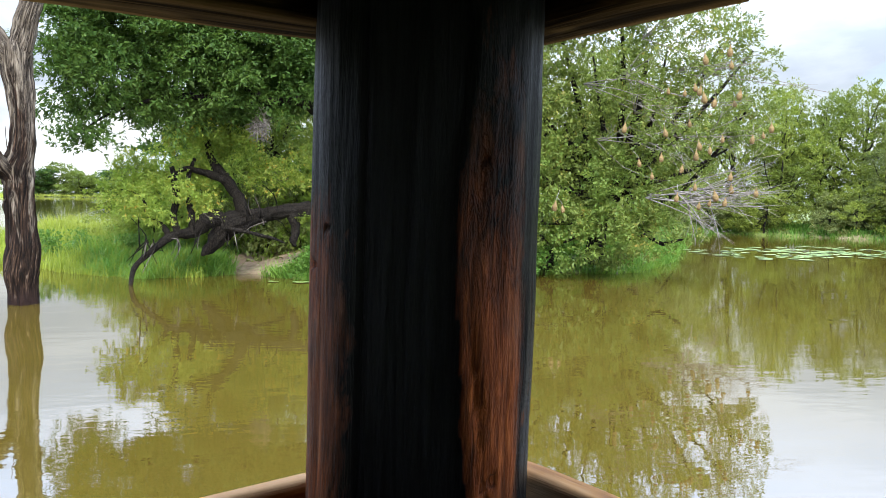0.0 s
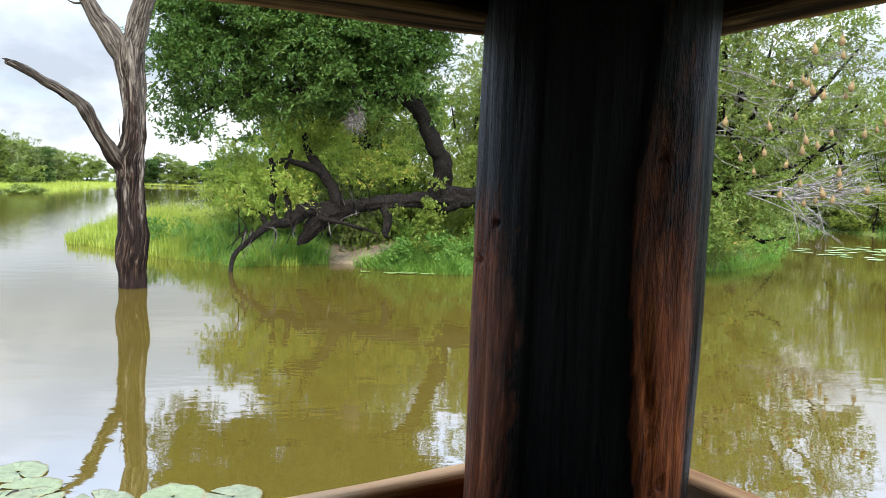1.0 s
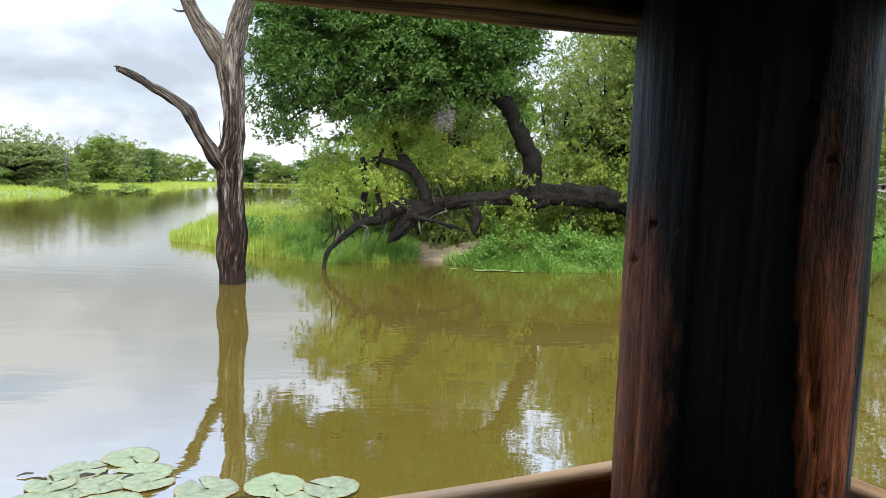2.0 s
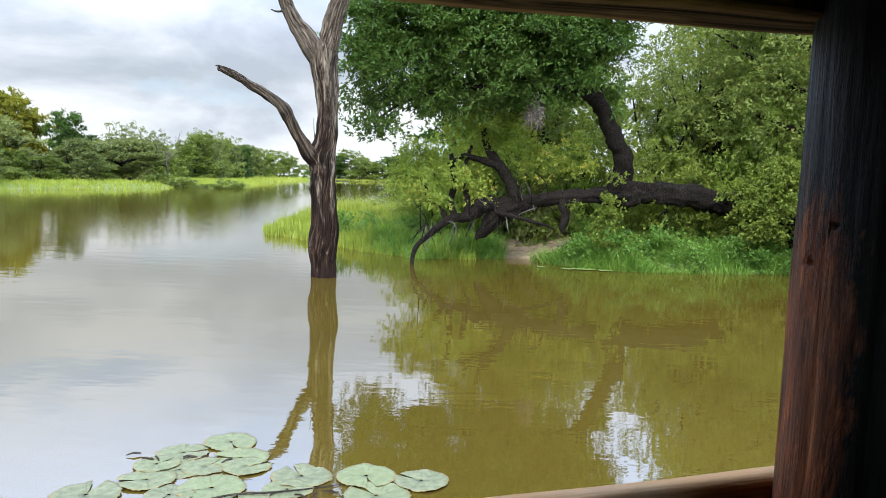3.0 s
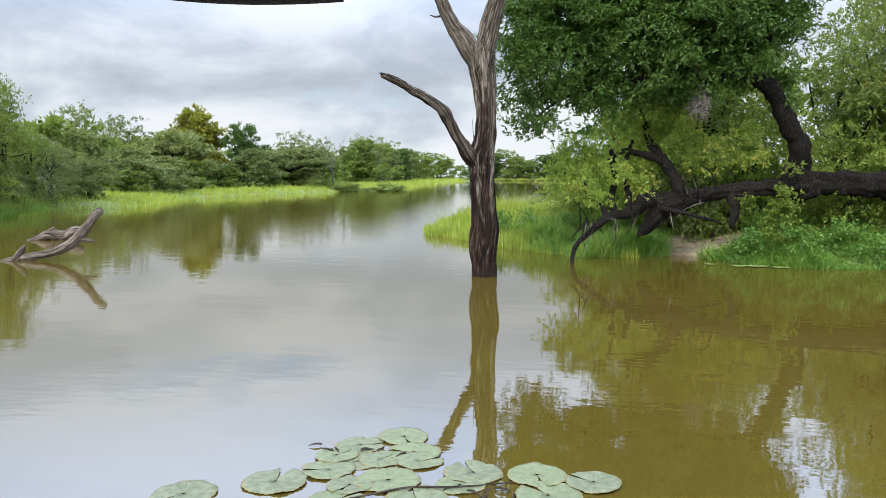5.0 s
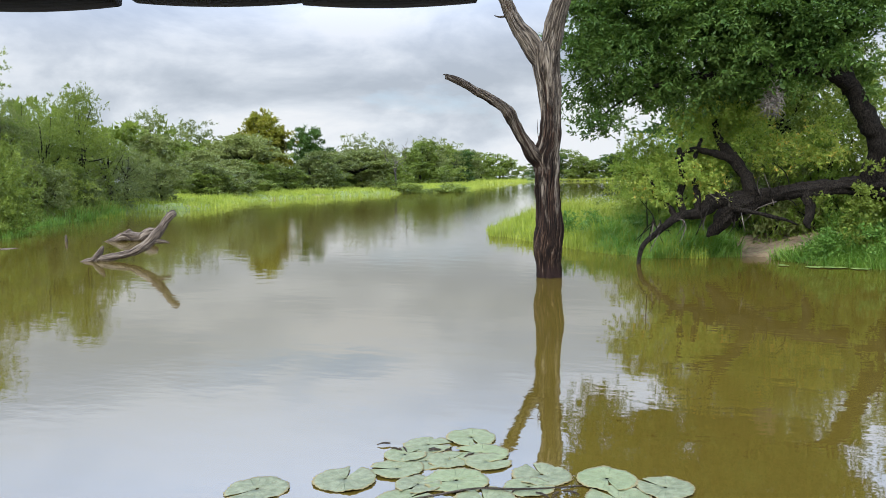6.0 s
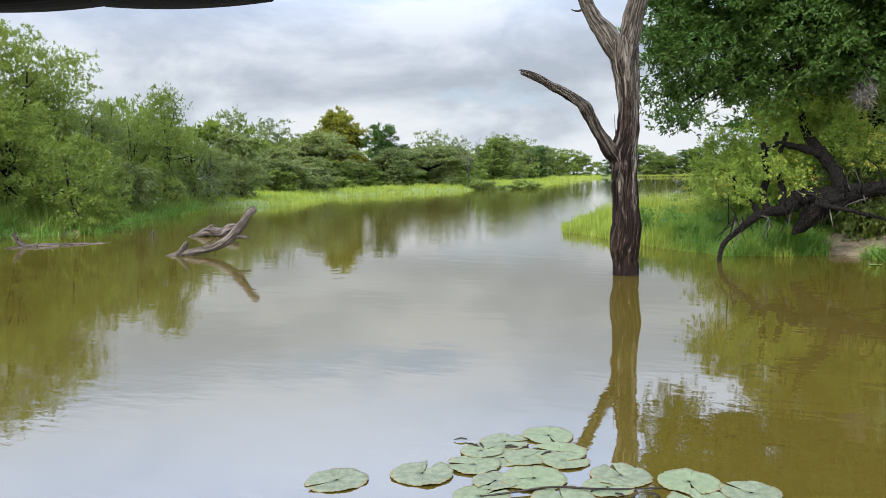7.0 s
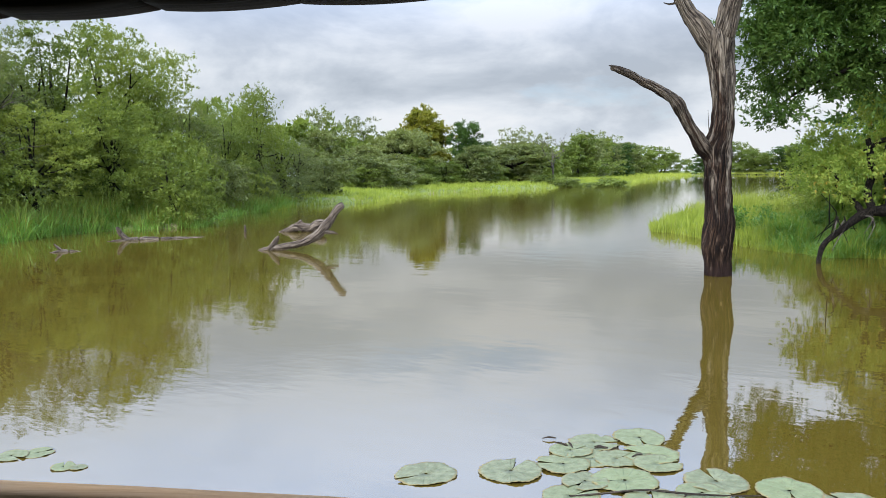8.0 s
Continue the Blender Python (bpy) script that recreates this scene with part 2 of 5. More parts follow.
def post_material():
    """Dark stained post: the stain worn through to red-brown wood on the raised slab and along one side, the light's
    fall-off put into the same mask.
    """
    m = Nodes("flaked_stained_timber")
    fine = m.noise(m.coords((360, 360, 30)), 1.0, 7.0, 0.7, 0.8)
    grain = m.noise(m.coords((90, 90, 12)), 1.0, 6.0, 0.65, 1.4)
    flake = m.noise(m.coords((30, 30, 11)), 1.0, 6.0, 0.62, 0.9)
    broad = m.noise(m.coords((13, 13, 8)), 1.0, 4.0, 0.6, 0.5)
    chips = m.noise(m.coords((150, 150, 40)), 1.0, 5.0, 0.7, 1.0)
    mixed = m.maths("ADD", m.maths("MULTIPLY", fine, 0.45), m.maths("MULTIPLY", grain, 0.55))
    red = m.ramp(mixed, [(0.36, (0.030, 0.007, 0.002)), (0.50, (0.19, 0.046, 0.010)), (0.62, (0.42, 0.115, 0.026)), (0.72, (0.52, 0.19, 0.06))])
    brown = m.ramp(mixed, [(0.36, (0.016, 0.006, 0.003)), (0.52, (0.10, 0.036, 0.014)), (0.68, (0.26, 0.105, 0.043))])
    bare = m.mix(m.ramp(broad, [(0.40, 0.0), (0.58, 1.0)]), brown, red)
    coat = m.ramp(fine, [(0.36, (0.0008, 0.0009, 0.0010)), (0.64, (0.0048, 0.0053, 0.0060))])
    slab = m.n.new("ShaderNodeAttribute")
    slab.attribute_name = "slab"
    sep = m.n.new("ShaderNodeSeparateXYZ")
    m.l.new(m.coords(), sep.inputs[0])
    x, z = sep.outputs[0], m.maths("ADD", sep.outputs[2], m.maths("MULTIPLY", m.maths("SUBTRACT", broad, 0.5), 0.16))
    # light's fall-off upward and round the side is put into this wear mask
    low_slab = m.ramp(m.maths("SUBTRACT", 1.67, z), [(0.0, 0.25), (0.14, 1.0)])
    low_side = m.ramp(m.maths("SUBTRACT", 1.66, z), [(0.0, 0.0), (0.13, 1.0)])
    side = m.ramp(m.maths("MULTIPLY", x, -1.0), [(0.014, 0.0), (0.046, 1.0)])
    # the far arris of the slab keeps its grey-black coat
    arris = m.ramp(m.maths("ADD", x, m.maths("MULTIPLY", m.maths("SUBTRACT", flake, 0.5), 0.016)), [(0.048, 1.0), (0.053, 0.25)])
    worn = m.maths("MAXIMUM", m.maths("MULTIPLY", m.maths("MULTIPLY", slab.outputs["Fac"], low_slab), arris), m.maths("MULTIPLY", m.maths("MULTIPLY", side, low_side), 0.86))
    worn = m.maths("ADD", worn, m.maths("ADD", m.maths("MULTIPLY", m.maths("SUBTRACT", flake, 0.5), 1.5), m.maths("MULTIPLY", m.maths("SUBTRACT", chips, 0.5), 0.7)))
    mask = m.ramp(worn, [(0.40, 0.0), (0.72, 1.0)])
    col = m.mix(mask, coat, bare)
    rough = m.ramp(mask, [(0.0, 0.40), (1.0, 0.58)])
    relief = m.maths("SUBTRACT", m.maths("ADD", m.maths("MULTIPLY", fine, 0.5), m.maths("MULTIPLY", grain, 0.5)), m.maths("MULTIPLY", mask, 0.35))
    return m.surface(m.principled(col, rough, m.bump(relief, 0.004), Specular_IOR_Level=0.13))


def pad_material():
    m = Nodes("lily_pad_skin")
    sep = m.n.new("ShaderNodeSeparateXYZ")
    m.l.new(m.coords(), sep.inputs[0])
    ang = m.maths("ARCTAN2", sep.outputs[1], sep.outputs[0])
    veins = m.maths("ABSOLUTE", m.maths("SINE", m.maths("MULTIPLY", ang, 9.0)))
    vein = m.ramp(veins, [(0.0, 1.0), (0.14, 0.0)])
    info = m.n.new("ShaderNodeObjectInfo")
    n = m.noise(m.coords((3, 3, 3)), 1.0, 5.0)
    spots = m.noise(m.coords((16, 16, 16)), 1.0, 4.0)
    col = m.mix(m.ramp(n, [(0.38, 0.0), (0.62, 1.0)]), (0.100, 0.110, 0.056), (0.165, 0.174, 0.096))
    col = m.mix(m.maths("MULTIPLY", info.outputs["Random"], 0.45), col, (0.16, 0.20, 0.075))
    col = m.mix(m.maths("MULTIPLY", vein, 0.35), col, (0.23, 0.29, 0.18))
    col = m.mix(m.ramp(spots, [(0.60, 0.0), (0.68, 0.8)]), col, (0.10, 0.07, 0.03))
    rad = m.maths("SQRT", m.maths("ADD", m.maths("POWER", sep.outputs[0], 2.0), m.maths("POWER", sep.outputs[1], 2.0)))
    rim = m.ramp(m.maths("ADD", rad, m.maths("MULTIPLY", m.maths("SUBTRACT", spots, 0.5), 0.25)), [(0.93, 0.0), (1.0, 0.8)])
    col = m.mix(rim, col, (0.20, 0.15, 0.06))
    h = m.maths("ADD", m.maths("MULTIPLY", vein, -0.5), n)
    return m.surface(m.principled(col, 0.62, m.bump(h, 0.006), Specular_IOR_Level=0.25))


M_WATER = water_material()
M_GROUND = ground_material()
M_DEAD = dead_wood_material("weathered_dead_wood", 44)
M_DEAD_LIMB = dead_wood_material("weathered_dead_limb", 34)
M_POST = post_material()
M_PAD = pad_material()
M_MAT = leaf_material("far_lily_pad", [(0.0, (0.07, 0.11, 0.04)), (1.0, (0.16, 0.21, 0.09))], 0.0, 0.5)
M_BARK = bark_material("dark_rough_bark", (0.004, 0.0034, 0.0026), (0.055, 0.045, 0.035), (55, 55, 30), 0.05)
M_BARK_GREY = bark_material("grey_bark", (0.05, 0.042, 0.034), (0.22, 0.19, 0.16))
M_TWIG = bark_material("bleached_twig", (0.16, 0.14, 0.12), (0.42, 0.38, 0.33))
M_SNAG = drowned_wood_material()
M_SILL = plain_wood("worn_varnished_board", (0.22, 0.095, 0.026), (0.50, 0.26, 0.085), relief=0.003, stain=(0.33, 0.255, 0.155))
# as M_SILL, with the inner face's shade painted in near-black
M_SILL_LAKE = plain_wood("worn_board_shaded_inside", (0.22, 0.095, 0.026), (0.50, 0.26, 0.085), relief=0.003, stain=(0.33, 0.255, 0.155), inside=(0.006, 0.004, 0.003))
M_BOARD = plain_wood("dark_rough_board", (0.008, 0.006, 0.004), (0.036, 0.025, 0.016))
M_HEADER = plain_wood("bark_edged_board", (0.022, 0.013, 0.005), (0.24, 0.14, 0.05), rough=0.95, relief=0.006, stain=(0.42, 0.26, 0.09), spec=0.02)
M_STRAW = bark_material("woven_straw", (0.16, 0.105, 0.045), (0.34, 0.24, 0.115), (40, 40, 40))
LEAF_DEEP = leaf_material("deep_green_leaf", [(0.0, (0.012, 0.029, 0.008)), (0.5, (0.027, 0.056, 0.015)), (1.0, (0.066, 0.105, 0.032))])
LEAF_MID = leaf_material("mid_green_leaf", [(0.0, (0.035, 0.055, 0.015)), (0.5, (0.076, 0.105, 0.027)), (1.0, (0.130, 0.165, 0.048))])
LEAF_FRESH = leaf_material("fresh_green_leaf", [(0.0, (0.046, 0.068, 0.016)), (0.5, (0.090, 0.120, 0.028)), (1.0, (0.150, 0.180, 0.050))])
LEAF_OLIVE = leaf_material("olive_green_leaf", [(0.0, (0.034, 0.054, 0.016)), (0.5, (0.068, 0.096, 0.030)), (0.9, (0.115, 0.145, 0.05)), (1.0, (0.20, 0.16, 0.055))])
LEAF_YELLOW = leaf_material("yellowing_leaf", [(0.0, (0.045, 0.078, 0.022)), (0.6, (0.086, 0.126, 0.036)), (0.86, (0.135, 0.155, 0.044)), (1.0, (0.270, 0.185, 0.052))])
LEAF_GOLD = leaf_material("golden_green_leaf", [(0.0, (0.060, 0.076, 0.014)), (0.5, (0.125, 0.125, 0.022)), (1.0, (0.190, 0.165, 0.034))])
LEAF_WEED = leaf_material("weed_leaf", [(0.0, (0.022, 0.058, 0.014)), (0.5, (0.050, 0.105, 0.026)), (1.0, (0.105, 0.165, 0.05))])
# paler than natural: light missing under the crown is put into this colour
LEAF_LIME = leaf_material("lightened_lime_leaf", [(0.0, (0.064, 0.112, 0.026)), (0.6, (0.126, 0.182, 0.046)), (0.92, (0.20, 0.23, 0.066)), (1.0, (0.28, 0.20, 0.055))], 0.46)
LEAF_GREY = leaf_material("grey_green_leaf", [(0.0, (0.045, 0.060, 0.028)), (0.5, (0.082, 0.102, 0.044)), (1.0, (0.135, 0.155, 0.076))])
GRASS_BANK = leaf_material("bank_grass_blade", [(0.0, (0.028, 0.072, 0.016)), (0.5, (0.068, 0.140, 0.032)), (1.0, (0.145, 0.220, 0.062))])
GRASS_BRIGHT = leaf_material("marsh_grass_blade", [(0.0, (0.072, 0.104, 0.020)), (0.5, (0.134, 0.170, 0.036)), (1.0, (0.215, 0.240, 0.066))])
GRASS_REED = leaf_material("reed_blade", [(0.0, (0.060, 0.085, 0.020)), (0.5, (0.120, 0.145, 0.040)), (1.0, (0.210, 0.225, 0.085))])


# ---------------------------------------------------------------- builders
def finish(bm, name, mat, parent=None, smooth=True):
    me = bpy.data.meshes.new(name)
    bm.to_mesh(me)
    bm.free()
    me.materials.append(mat)
    if smooth:
        me.polygons.foreach_set("use_smooth", [True] * len(me.polygons))
    ob = new(name, me)
    ob.parent = parent
    return ob


def part(name, bm, mat, parent, label=""):
    return tagged(finish(bm, name, mat, parent), label)


def raw_mesh(name, verts, faces, mat, parent=None, smooth=False):
    """A mesh from arrays: verts (n, 3), faces (m, k)."""
    me = bpy.data.meshes.new(name)
    n, (m, k) = len(verts), faces.shape
    me.vertices.add(n)
    me.vertices.foreach_set("co", np.ascontiguousarray(verts, dtype=np.float32).ravel())
    me.loops.add(m * k)
    me.loops.foreach_set("vertex_index", faces.astype(np.int32).ravel())
    me.polygons.add(m)
    me.polygons.foreach_set("loop_start", np.arange(0, m * k, k, dtype=np.int32))
    if smooth:
        me.polygons.foreach_set("use_smooth", np.ones(m, dtype=bool))
    me.update(calc_edges=True)
    me.materials.append(mat)
    ob = new(name, me)
    ob.parent = parent
    return ob


def thing(name, label, category, at=(0, 0, 0), group="", kind=""):
    ob = new(name)
    ob.location = at
    return tagged(ob, label, category, group, kind)


def spline(pts, step):
    """Points along a smooth line through pts of (x, y, z, radius)."""
    P = [np.array(p, float) for p in pts]
    P = [2 * P[0] - P[1], *P, 2 * P[-1] - P[-2]]
    out = []
    for a, b, c, d in zip(P, P[1:], P[2:], P[3:]):
        k = max(2, int(np.linalg.norm((c - b)[:3]) / step))
        for i in range(k):
            t = i / k
            q = 0.5 * (2 * b + (c - a) * t + (2 * a - 5 * b + 4 * c - d) * t * t + (3 * b - a - 3 * c + d) * t ** 3)
            q[3] = max(q[3], 0.003)
            out.append(q)
    out.append(P[-2])
    return out


def tube(bm, pts, seg=8, step=0.15, rough=0.12, freq=4.0, seed=0.0, flutes=0.0, origin=(0, 0, 0), twist=0.0, kink=0.0):
    """A knobbly tapering limb along pts."""
    line = spline(pts, step)
    grain = bm.verts.layers.float_vector.get("grain") or bm.verts.layers.float_vector.new("grain")
    if kink:
        for q in line[1:-1]:
            q[:3] += np.array(noise.noise_vector(Vector(q[:3]) * 2.6 + Vector((seed, 0, 0)))) * q[3] * kink
    run = 0.0
    rings, ref = [], Vector((0.31, 0.95, 0.05))
    for i, q in enumerate(line):
        a, b = Vector(line[max(i - 1, 0)][:3]), Vector(line[min(i + 1, len(line) - 1)][:3])
        d = (b - a).normalized()
        s = d.cross(ref if abs(d.dot(ref)) < 0.95 else Vector((1, 0, 0))).normalized()
        u = s.cross(d)
        c = Vector(q[:3])
        run += (c - Vector(line[max(i - 1, 0)][:3])).length
        ring = []
        for k in range(seg):
            ang = 2 * math.pi * k / seg
            e = s * math.cos(ang) + u * math.sin(ang)
            p = c + e * q[3]
            r = q[3] * (1 + rough * noise.noise((p + Vector((seed, 0, 0))) * freq) + 0.5 * rough * noise.noise((p + Vector((0, seed, 9))) * freq * 2.7))
            turn = ang + twist * run
            if flutes:
                cs, sn = math.cos(turn), math.sin(turn)
                ridge = 1 - 2 * abs(noise.noise(Vector((cs * 4.2 + seed, sn * 4.2, run * 0.9))))
                r *= 1 + flutes * (0.75 * noise.noise(Vector((cs * 2.2 + seed, sn * 2.2, run * 0.6))) + 0.22 * ridge + 0.22 * noise.noise(Vector((cs * 11 + seed, sn * 11, run * 2.6))))
            ring.append(bm.verts.new(c + e * r - Vector(origin)))
            ring[-1][grain] = Vector((0.1 * math.cos(turn), 0.1 * math.sin(turn), run + seed))
        rings.append(ring)
    for r0, r1 in zip(rings, rings[1:]):
        for k in range(seg):
            bm.faces.new((r0[k], r0[(k + 1) % seg], r1[(k + 1) % seg], r1[k]))
    bm.faces.new(rings[0][::-1])
    bm.faces.new(rings[-1])
    return bm


def leaf_cloud(rng, blobs, count, size, clump=70, spread=0.25, wide=0.42, upward=0.6, hang=0.3, shell=0.55, tuft=7, three=False):
    """Leaves in tufts, the tufts on domed bunches, the bunches through a crown made of round masses (x, y, z, r[, flat]).
    Each leaf is a small bent rhomb, or, with three, a single triangle for trees farther off. Returns verts and faces."""
    B = np.array([(*b, 1.0)[:5] if len(b) == 4 else b for b in blobs], float)
    nb, nt = max(8, count // clump), max(8, count // tuft)
    pick = rng.choice(len(B), nb, p=B[:, 3] ** 2 / (B[:, 3] ** 2).sum())
    d = rng.normal(size=(nb, 3))
    d[:, 2] += 0.3
    d /= np.linalg.norm(d, axis=1)[:, None]
    rad = B[pick, 3] * (shell + (1.06 - shell) * rng.random(nb) ** 0.6)
    cen = B[pick, :3] + d * rad[:, None] * np.stack([np.ones(nb), np.ones(nb), B[pick, 4]], 1)
    bunch = rng.integers(0, nb, nt)
    sp = (spread * (0.55 + 0.8 * rng.random(nb)))[bunch]
    e = rng.normal(size=(nt, 3))
    e /= np.linalg.norm(e, axis=1)[:, None]
    e = e * (1.0, 1.0, 0.55) + d[bunch] * 0.3
    q = rng.random(nt) ** 0.45
    tip = cen[bunch] + e * (sp * q)[:, None] * 1.25
    tip[:, 2] -= hang * sp * q * q * (e[:, 0] ** 2 + e[:, 1] ** 2)
    way = e + d[bunch] * 0.5 + rng.normal(size=(nt, 3)) * 0.4
    way[:, 2] += 0.25 - 0.9 * hang
    way /= np.linalg.norm(way, axis=1)[:, None]
    k = np.arange(count) % nt
    t = way[k] * 0.8 + rng.normal(size=(count, 3)) * 0.62
    t /= np.linalg.norm(t, axis=1)[:, None]
    p = tip[k] + rng.normal(size=(count, 3)) * size * 0.32
    nrm = rng.normal(size=(count, 3)) * 0.55 + way[k] * 0.35
    nrm[:, 2] += upward
    nrm -= t * (nrm * t).sum(1)[:, None]
    nrm /= np.linalg.norm(nrm, axis=1)[:, None] + 1e-9
    b = np.cross(nrm, t)
    L = size * (0.6 + 0.8 * rng.random(count))[:, None]
    W = L * wide
    if three:
        v = np.stack([p + b * W * 0.6, p + t * L, p - b * W * 0.6], 1).reshape(-1, 3)
        return v, np.arange(count * 3).reshape(-1, 3)
    m = p + t * L * 0.45 + nrm * W * 0.15
    v = np.stack([p, m + b * W / 2, p + t * L - nrm * L * 0.1, m - b * W / 2], 1).reshape(-1, 3)
    return v, np.arange(count * 4).reshape(-1, 4)


def crown_part(name, seed, blobs, count, size, mat, parent, label="", inner=0, **kw):
    """A crown: small leaves in tufts and, where inner is given, that many more through its depth."""
    v, f = leaf_cloud(np.random.default_rng(seed), blobs, count, size, **kw)
    if inner:
        core = [(*b[:3], b[3] * 0.7, *b[4:]) for b in blobs]
        v2, f2 = leaf_cloud(np.random.default_rng(seed + 500), core, inner, size * 1.25, clump=12, spread=size * 2, wide=0.55, shell=0.0, tuft=4, three=kw.get("three", False))
        f, v = np.concatenate([f, f2 + len(v)]), np.concatenate([v, v2])
    return tagged(raw_mesh(name, v, f, mat, parent), label)


def blades(rng, xy, z, height, width, lean=0.35, plain=False):
    """Grass blades, bent strips of two lengths each, rooted at xy, z."""
    n = len(xy)
    a = rng.random(n) * 2 * math.pi
    side = np.stack([np.cos(a), np.sin(a), np.zeros(n)], 1)
    h = (height * (0.45 + 0.75 * rng.random(n)))[:, None] if np.isscalar(height) else (height * (0.55 + 0.6 * rng.random(n)))[:, None]
    w = width * (0.6 + 0.8 * rng.random(n))[:, None]
    tilt = rng.normal(size=(n, 3)) * lean
    tilt[:, 2] = 0
    root = np.concatenate([xy, np.reshape(z, (n, 1))], 1)
    up = np.array([0, 0, 1.0])
    mid = root + (up * 0.6 + tilt * 0.35) * h
    tip = root + (up * (1 - 0.35 * np.linalg.norm(tilt, axis=1)[:, None]) + tilt * 1.1) * h
    v = np.stack([root - side * w / 2, root + side * w / 2, mid + side * w * 0.4, mid - side * w * 0.4, tip], 1).reshape(-1, 3)
    if plain:
        return v.reshape(n, 5, 3)[:, (0, 1, 4)].reshape(-1, 3), np.arange(n * 3).reshape(-1, 3)
    k = np.arange(n)[:, None] * 5
    f = np.concatenate([k + [0, 1, 2], k + [0, 2, 3], k + [3, 2, 4]], 0)
    return v, f


# ---------------------------------------------------------------- ground and water
LAKE = np.array([
    (-6, -1.2), (9, -1.6), (26, 0), (42, 12), (36, 24), (28.5, 28.8), (25.4, 32.4), (22.6, 35.5), (16, 31), (14.2, 24.6),
    (10.5, 18.6), (8.2, 16.0), (5.9, 15.7), (4.0, 14.75), (1.8, 14.5), (0.8, 15.0), (-0.2, 16.3), (-2.2, 15.5), (-4.2, 17.7), (-6.9, 20.9),
    (-7.8, 23.6), (-7.2, 26.6), (-4.6, 29.2), (0, 33), (7, 42), (12, 80), (-4, 150), (-18, 262), (-74, 266), (-60, 190), (-49, 140),
    (-37.5, 104), (-36.5, 84), (-37.2, 66), (-38.0, 54), (-33, 43), (-29.3, 36), (-31.5, 33), (-28, 27), (-25.3, 21.3), (-20.8, 16.4), (-22.3, 14.4),
    (-22.3, 12.6), (-20.8, 10.2), (-19, 5), (-13, 0.5)], float)


def shore_distance(x, y):
    """Metres from the water's edge, more than 0 on land."""
    p = np.stack([np.ravel(x), np.ravel(y)], 1).astype(float)
    best, inside = np.full(len(p), 1e9), np.zeros(len(p), bool)
    for a, b in zip(LAKE, np.roll(LAKE, -1, 0)):
        ab = b - a
        t = np.clip(((p - a) @ ab) / (ab @ ab), 0, 1)
        best = np.minimum(best, np.linalg.norm(p - a - t[:, None] * ab, axis=1))
        cross = (a[1] > p[:, 1]) != (b[1] > p[:, 1])
        with np.errstate(divide="ignore", invalid="ignore"):
            inside ^= cross & (p[:, 0] < a[0] + (p[:, 1] - a[1]) * ab[0] / (ab[1] if ab[1] else 1e-9))
    best += 0.25 * np.sin(p[:, 0] * 2.1 + 1.3 * np.sin(p[:, 1] * 1.7)) * np.minimum(1, best)
    return np.where(inside, -best, best).reshape(np.shape(x))


def ground_z(x, y):
    x, y = np.asarray(x, float), np.asarray(y, float)
    d = shore_distance(x, y)
    land = 0.42 * (1 - np.exp(-np.maximum(d, 0) / 0.8)) + 0.006 * np.minimum(np.maximum(d, 0), 60)
    land = land + 0.05 * np.sin(x * 0.9) * np.sin(y * 0.8 + 0.5) * np.minimum(1, np.maximum(d, 0))
    return np.where(d > 0, land, -0.9 * (1 - np.exp(np.minimum(d, 0) / 2.2))) - 0.02


def axis(near, far, fine, steps):
    core = np.arange(near[0], near[1] + 1e-6, fine)
    lo = near[0] - np.geomspace(fine, near[0] - far[0], steps)[::-1]
    hi = near[1] + np.geomspace(fine, far[1] - near[1], steps)
    return np.concatenate([lo, core, hi])


gx, gy = axis((-34, 30), (-2600, 2600), 0.4, 46), axis((-3, 40), (-2400, 2800), 0.4, 60)
GX, GY = np.meshgrid(gx, gy)
GZ = ground_z(GX, GY)
idx = np.arange(GX.size).reshape(GX.shape)
quads = np.stack([idx[:-1, :-1], idx[:-1, 1:], idx[1:, 1:], idx[1:, :-1]], -1).reshape(-1, 4)
ground = raw_mesh("ground", np.stack([GX, GY, GZ], -1).reshape(-1, 3), quads, M_GROUND, smooth=True)
tagged(ground, "grassy earth banks round a muddy lake", "ground", kind="structure")

wx, wy = np.linspace(-120, 80, 21), np.linspace(-30, 320, 31)
WX, WY = np.meshgrid(wx, wy)
idx = np.arange(WX.size).reshape(WX.shape)
quads = np.stack([idx[:-1, :-1], idx[:-1, 1:], idx[1:, 1:], idx[1:, :-1]], -1).reshape(-1, 4)
water = raw_mesh("water", np.stack([WX, WY, 0 * WX], -1).reshape(-1, 3), quads, M_WATER, smooth=True)
tagged(water, "calm muddy olive-brown lake water", "water", kind="structure")

# ---------------------------------------------------------------- the wooden hide
# its own axes: along the lake wall to the left (a), along the other wall to the right (b)
CORNER = Vector((0.0909, 0.4815, 0))
AXIS_A, AXIS_B = Vector((-0.9159, -0.4013, 0)), Vector((0.4013, -0.9159, 0))
LEN_A, LEN_B, FLOOR_Z, ROOF_Z = 3.0, 2.6, 0.35, 2.33


def hide_pose(a, b, z, turn=0.0):
    """x along the lake wall, y out of the hide, z up."""
    m = Matrix((( AXIS_A.x, -AXIS_B.x, 0, 0), (AXIS_A.y, -AXIS_B.y, 0, 0), (0, 0, 1, 0), (0, 0, 0, 1)))
    p = CORNER + AXIS_A * a + AXIS_B * b
    return Matrix.Translation((p.x, p.y, z)) @ m @ pose(0, 0, 0, 0, 0, turn)


